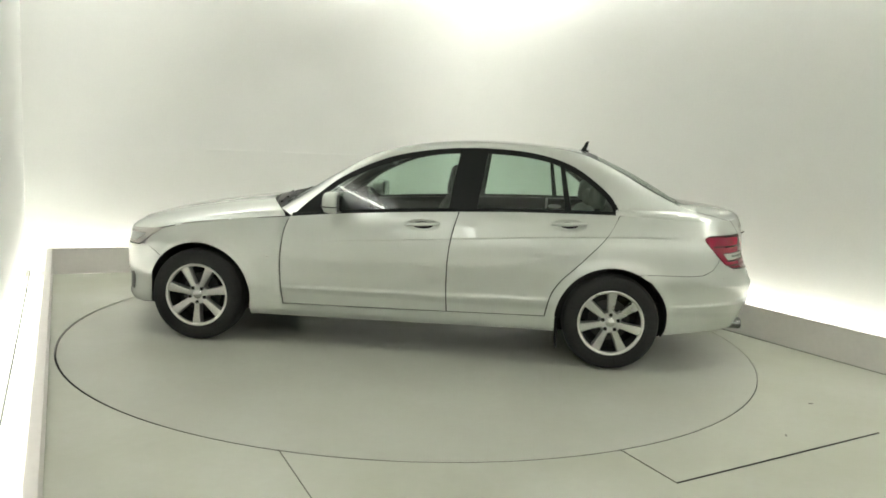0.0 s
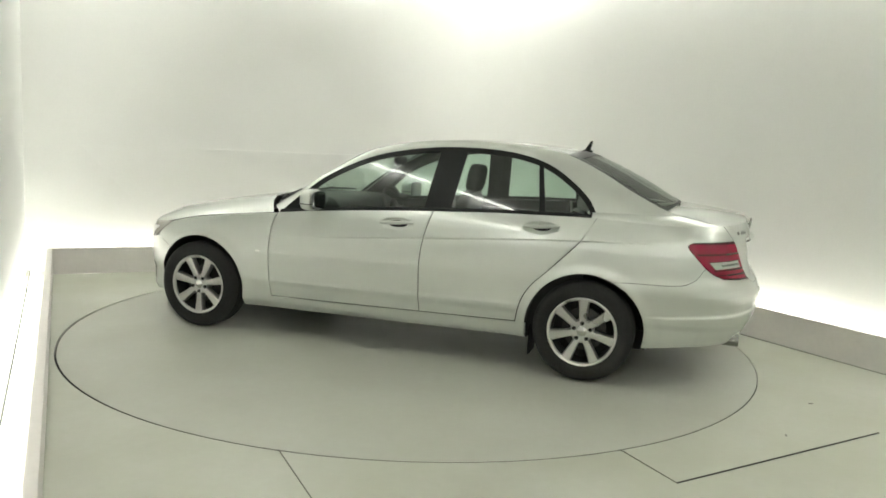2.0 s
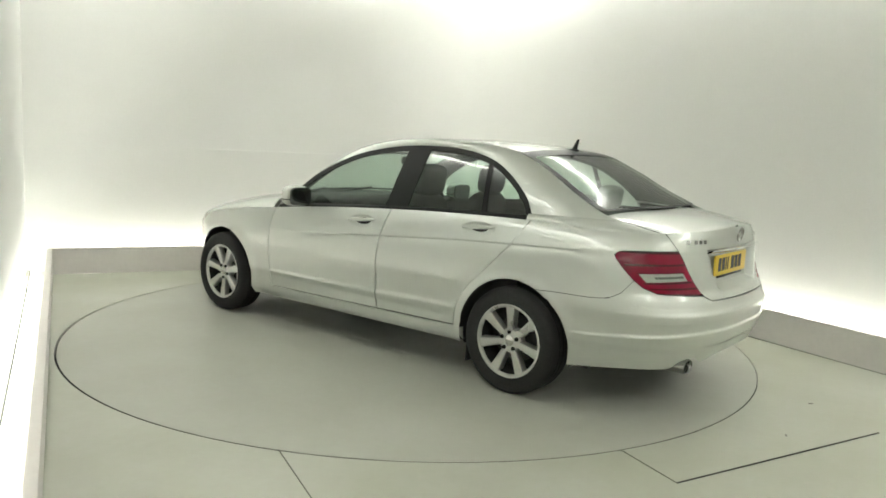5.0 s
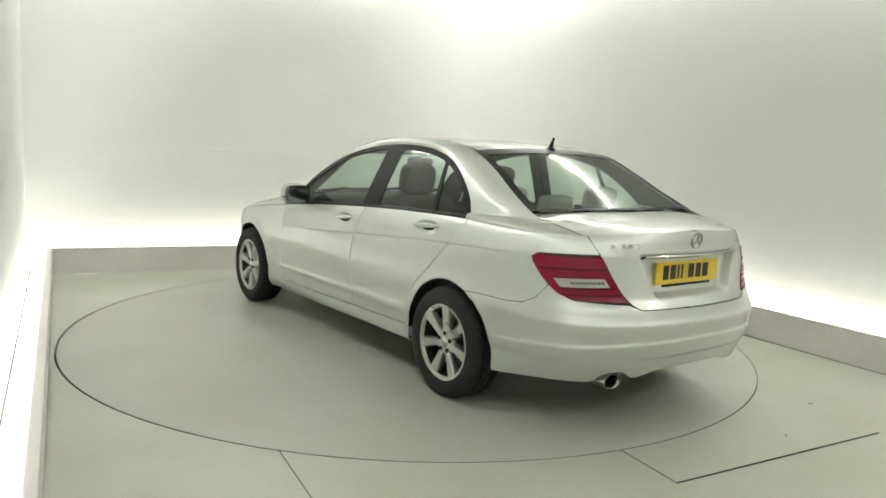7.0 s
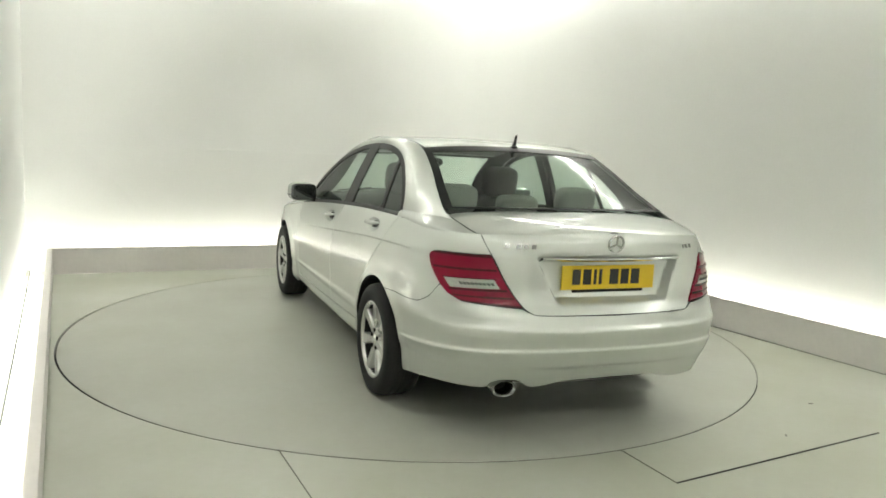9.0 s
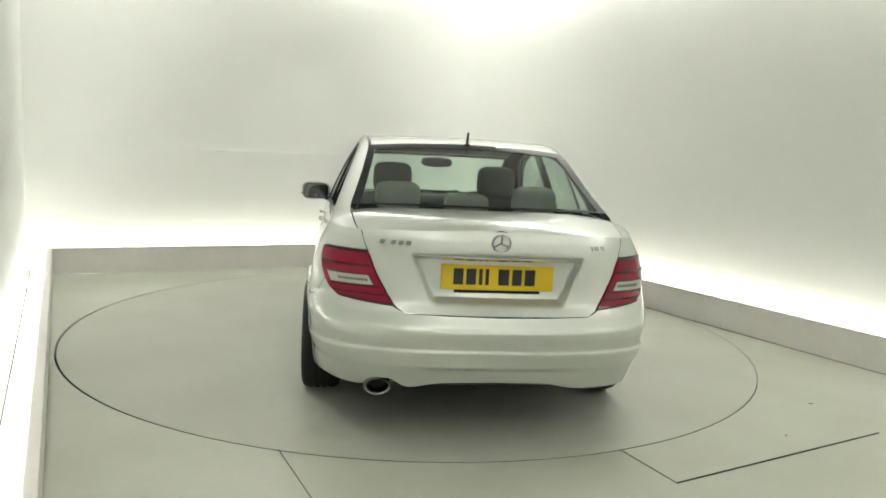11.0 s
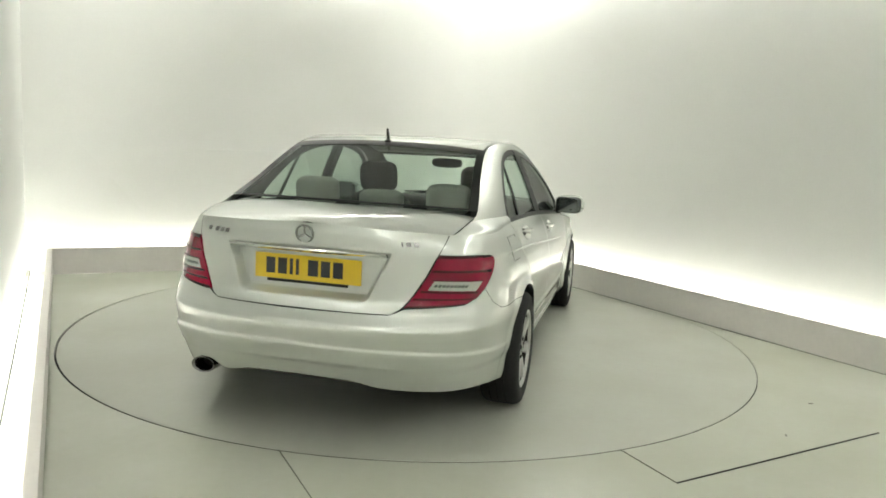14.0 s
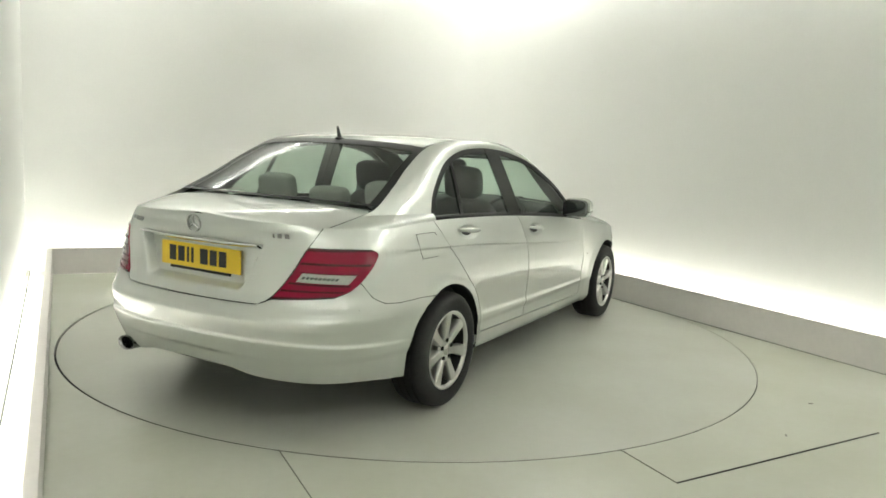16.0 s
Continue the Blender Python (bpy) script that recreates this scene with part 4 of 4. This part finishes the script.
def build_top():
    part("roof", grid_mesh(bmesh.new(), top_rows(2.9 / 11, 8.0 / 11, 50)), PAINT, car, smooth=60)
    ws = part("windscreen", grid_mesh(bmesh.new(), top_rows(0.0, 2.9 / 11, 20)), GLASS, car, "green tinted windscreen", 60)
    rw = part("rear_window", grid_mesh(bmesh.new(), top_rows(8.0 / 11, 1.0, 20)), GLASS, car, "green tinted rear window", 60)
    for pane, t0, t1, wide in ((ws, 0.0, 2.9 / 11, 0.030), (rw, 8.0 / 11, 1.0, 0.032)):
        bm = bmesh.new()
        n = 20
        def edge(v0, v1):
            return [[top_point(lerp(t0, t1, i / n), lerp(v0, v1, k / 3), 0.0025) for k in range(4)] for i in range(n + 1)]
        grid_mesh(bm, edge(-1.0, -1.0 + wide * 2.2))
        grid_mesh(bm, edge(1.0 - wide * 2.2, 1.0))
        w = 0.10 * (t1 - t0)
        grid_mesh(bm, top_rows(t0, t0 + w * 1.1, 3, 1.0, 0.003))
        grid_mesh(bm, top_rows(t1 - w * 0.45, t1, 3, 1.0, 0.003))
        part("black_border", bm, BLACK, pane, "black printed glass border", 60)
    # black joint strips along the roof
    for side in (1, -1):
        bm = grid_mesh(bmesh.new(), [[top_point(lerp(2.6 / 11, 8.3 / 11, i / 40), side * v, 0.0035) for v in (0.975, 0.988, 1.0)] for i in range(41)])
        part("roof_joint", bm, BLACK, car, "black roof joint strip", 60)
    # cowl and parked wipers below the windscreen
    bm = bmesh.new()
    grid_mesh(bm, [[(lerp(1.03, 0.93, k / 4) - 0.10 * v * v, 0.56 * v, 0.972 + 0.012 * math.sin(math.pi * k / 4) - 0.055 * v * v) for v in (i / 15 - 1 for i in range(31))] for k in range(5)])
    part("cowl", bm, BLACK, car, "black cowl panel below the windscreen", 60)
    for y0, y1 in ((0.52, -0.06), (0.02, -0.58)):
        bm = bmesh.new()
        for k in range(8):
            pa, pb = (top_point(0.030, lerp(y0, y1, q) / 0.66, 0.030) for q in (k / 8, (k + 1) / 8))
            rod(bm, pa, pb, 0.007, 6)
        rod(bm, top_point(0.004, y0 / 0.66, 0.02), top_point(0.030, lerp(y0, y1, 0.5) / 0.66, 0.042), 0.009, 8)
        part("wiper", bm, BLACK, car, "black wiper arm and blade", 50)
    # aerial fin
    bm = bmesh.new()
    fin = cushion(0.052, 0.020, 0.020, 2.2, 10, 16)
    for v in fin.verts:
        if v.co.z < 0:
            v.co.z *= 0.3
    merge(bm, fin, Matrix.Translation((-1.205, 0, 1.395)) @ Matrix.Rotation(radians(9), 4, "Y"))
    rows = []
    for j in range(9):
        h = j / 8
        r = []
        for i in range(9):
            a = 2 * math.pi * i / 8
            r.append((-1.215 - 0.028 * h + 0.022 * (1 - 0.62 * h) * math.cos(a), 0.010 * (1 - 0.45 * h) * math.sin(a), 1.405 + 0.072 * h))
        rows.append(r)
    grid_mesh(bm, rows)
    part("aerial", bm, BLACK, car, "black roof aerial", 50)


def wheel(x, side):
    """Seven-spoke alloy wheel; built facing +y."""
    R = 0.311
    place = Matrix.Translation((x, side * 0.801, R)) @ (Matrix.Identity(4) if side > 0 else Matrix.Rotation(math.pi, 4, "Z"))
    hub = new("wheel")
    hub.parent = car
    hub["label"] = "seven-spoke silver alloy wheel with black tyre"
    def add(name, b, mat, label=""):
        b.transform(place)
        return part(name, b, mat, hub, label, 35)
    add("tyre", lathe([(0.208, -0.098), (0.235, -0.104), (0.268, -0.106), (0.292, -0.099), (0.304, -0.086), (R, -0.06), (R, -0.045), (R - 0.007, -0.044), (R - 0.007, -0.036), (R, -0.035),
                       (R, -0.006), (R - 0.007, -0.005), (R - 0.007, 0.005), (R, 0.006), (R, 0.035), (R - 0.007, 0.036), (R - 0.007, 0.044), (R, 0.045), (R, 0.06), (0.304, 0.086), (0.292, 0.099),
                       (0.268, 0.106), (0.235, 0.104), (0.212, 0.096), (0.208, 0.09)], 72), RUBBER, "black road tyre")
    rim = add("rim", lathe([(0.212, 0.090), (0.214, 0.097), (0.208, 0.099), (0.198, 0.094), (0.193, 0.082)], 64), ALLOY, "bright rim flange")
    # silver part given black, the shade behind the spokes put into its colour
    add("rim_barrel", lathe([(0.193, 0.082), (0.189, 0.02), (0.186, -0.09), (0.208, -0.098)], 64), UNDER_SHADE, "rim barrel coloured black for its shade")
    b = lathe([(0.0, -0.02), (0.135, -0.02), (0.135, -0.005), (0.0, -0.005)], 40)
    add("brake_disc", b, STEEL, "grey steel brake disc")
    # black disc added to keep the spoke gaps dark
    b = lathe([(0.0, -0.04), (0.187, -0.04)], 40)
    add("back_plate", b, UNDER_SHADE)
    b = bmesh.new()
    # hub face with spokes
    merge(b, lathe([(0.030, 0.076), (0.045, 0.080), (0.066, 0.078), (0.074, 0.066), (0.072, 0.02)], 42))
    turn = math.pi / 2 if x < 0 else -math.pi / 2
    for k in range(7):
        a = turn + 2 * math.pi * k / 7
        rows = []
        for i in range(9):
            r = lerp(0.058, 0.197, i / 8)
            half = lerp(0.0215, 0.0335, (i / 8) ** 1.4)
            face = 0.080 + 0.010 * (i / 8)
            rows.append([(r, half, face - 0.045), (r, half, face - 0.010), (r, half - 0.006, face - 0.001), (r, 0.0, face + 0.002), (r, -half + 0.006, face - 0.001), (r, -half, face - 0.010), (r, -half, face - 0.045)])
        sp = bmesh.new()
        grid_mesh(sp, [[(p[0] * math.cos(a) - p[1] * math.sin(a), p[2], p[0] * math.sin(a) + p[1] * math.cos(a)) for p in r] for r in rows])
        merge(b, sp)
    add("spokes", b, ALLOY, "silver spokes")
    b = lathe([(0.0, 0.086), (0.022, 0.084), (0.030, 0.079), (0.031, 0.07)], 28)
    add("hub_cap", b, CHROME, "round silver hub cap")
    for k in range(5):
        a = turn + 2 * math.pi * k / 5
        b = lathe([(0.0, 0.0805), (0.0095, 0.0805), (0.0095, 0.084), (0.0125, 0.0842), (0.0125, 0.070)], 12)
        b.transform(Matrix.Translation((0.052 * math.cos(a), 0, 0.052 * math.sin(a))))
        add("wheel_bolt", b, UNDER_SHADE, "dark wheel bolt")
    return hub


def build_cabin():
    # floor pan, shelf and dashboard
    bm = bmesh.new()
    box(bm, -1.75, 1.9, -0.62, 0.62, 0.18, 0.30)
    box(bm, -2.22, -1.7, -0.60, 0.60, 0.30, 0.40)
    box(bm, -0.99, 0.99, -0.78, 0.78, 0.235, 0.32)
    part("floor_pan", bm, UNDER_SHADE, car, "black floor pan")
    bm = bmesh.new()
    box(bm, -1.84, -1.40, -0.62, 0.62, 0.95, 1.02, 0.02)
    part("parcel_shelf", bm, CLOTH_D, car, "dark parcel shelf")
    bm = cushion(0.24, 0.70, 0.15, 4)
    bm.transform(Matrix.Translation((0.70, 0, 0.83)))
    part("dashboard", bm, DASH, car, "black dashboard")
    for side in (1, -1):
        bm = bmesh.new()
        box(bm, -1.35, 0.7, side * 0.77 - 0.015, side * 0.77 + 0.015, 0.3, 0.90)
        part("door_lining", bm, DASH, car, "dark door lining")
    bm = bmesh.new()
    grid_mesh(bm, top_rows(3.3 / 11, 7.8 / 11, 20, 0.94, -0.03))
    part("headlining", bm, CLOTH_L, car, "grey headlining")
    def seat(x, y, w, rest, back_tilt, head, headw, zc, mat, name, hm=None):
        b = bmesh.new()
        merge(b, cushion(0.26, w, 0.09, 3.5), Matrix.Translation((x, y, zc)) @ Matrix.Rotation(radians(-6), 4, "Y"))
        merge(b, cushion(0.075, w, rest, 3.2), Matrix.Translation((x - 0.27 - 0.10, y, zc + rest * 0.92)) @ Matrix.Rotation(radians(-back_tilt), 4, "Y"))
        s = part(name, b, mat, car, "", 60)
        for hy in head:
            b = cushion(0.055, headw, 0.108 if name == "front_seat" else 0.082 if hy else 0.062, 4.0)
            hx, hz = x - 0.27 - 0.10 - rest * 0.92 * math.sin(radians(back_tilt)) - 0.02, zc + rest * 1.85 + (0.105 if name == "front_seat" else 0.095 if hy else 0.06)
            b.transform(Matrix.Translation((hx, y + hy, hz)) @ Matrix.Rotation(radians(-10), 4, "Y"))
            h = part("headrest", b, hm or mat, s, "", 60)
            for d in (-0.05, 0.05):
                b = bmesh.new()
                rod(b, (hx + 0.01, y + hy + d, hz - 0.15), (hx, y + hy + d, hz - 0.02), 0.006, 8)
                part("headrest_rod", b, CHROME, s)
        return s
    seat(0.16, 0.37, 0.25, 0.28, 18, (0.0,), 0.135, 0.53, CLOTH_D, "front_seat")
    seat(0.16, -0.37, 0.25, 0.28, 18, (0.0,), 0.135, 0.53, CLOTH_D, "front_seat")
    seat(-0.82, 0.0, 0.62, 0.255, 22, (0.40, 0.0, -0.40), 0.13, 0.53, CLOTH_L, "rear_bench", CLOTH_L)
    # steering wheel on the off side
    b = bmesh.new()
    t = bmesh.new()
    n, m = 32, 8
    vs = [[t.verts.new(((0.18 + 0.014 * math.cos(2 * math.pi * j / m)) * math.cos(2 * math.pi * i / n), (0.18 + 0.014 * math.cos(2 * math.pi * j / m)) * math.sin(2 * math.pi * i / n), 0.014 * math.sin(2 * math.pi * j / m))) for j in range(m)] for i in range(n)]
    for i in range(n):
        for j in range(m):
            t.faces.new((vs[i][j], vs[(i + 1) % n][j], vs[(i + 1) % n][(j + 1) % m], vs[i][(j + 1) % m]))
    merge(t, cushion(0.07, 0.06, 0.03, 2.5))
    rod(t, (0, 0.18, 0), (0, -0.18, 0), 0.014)
    rod(t, (-0.18, 0, 0), (0, 0, 0), 0.014)
    merge(b, t, Matrix.Translation((0.38, -0.37, 0.86)) @ Matrix.Rotation(radians(-65), 4, "Y"))
    part("steering_wheel", b, DASH, car, "black steering wheel", 50)
    b = cushion(0.018, 0.12, 0.037, 3)
    b.transform(Matrix.Translation((0.20, 0.0, 1.262)))
    part("rear_view_mirror", b, DASH, car, "black interior mirror", 50)


build_flanks()
build_ends()
build_top()
for wx in (1.38, -1.385):
    for wside in (1, -1):
        wheel(wx, wside)
build_cabin()


def motions():
    """The turntable and the car on it turn together."""
    for thing, dx, dy in ((turntable, 0.0, 0.0), (car, CAR_X, CAR_Y)):
        rows = []
        for t, a in HEADING:
            c, s = math.cos(radians(a)), math.sin(radians(a))
            rows.append((t, pose(dx * c - dy * s, dx * s + dy * c, 0.0, 0, 0, a)))
        walk(thing, rows)


motions()
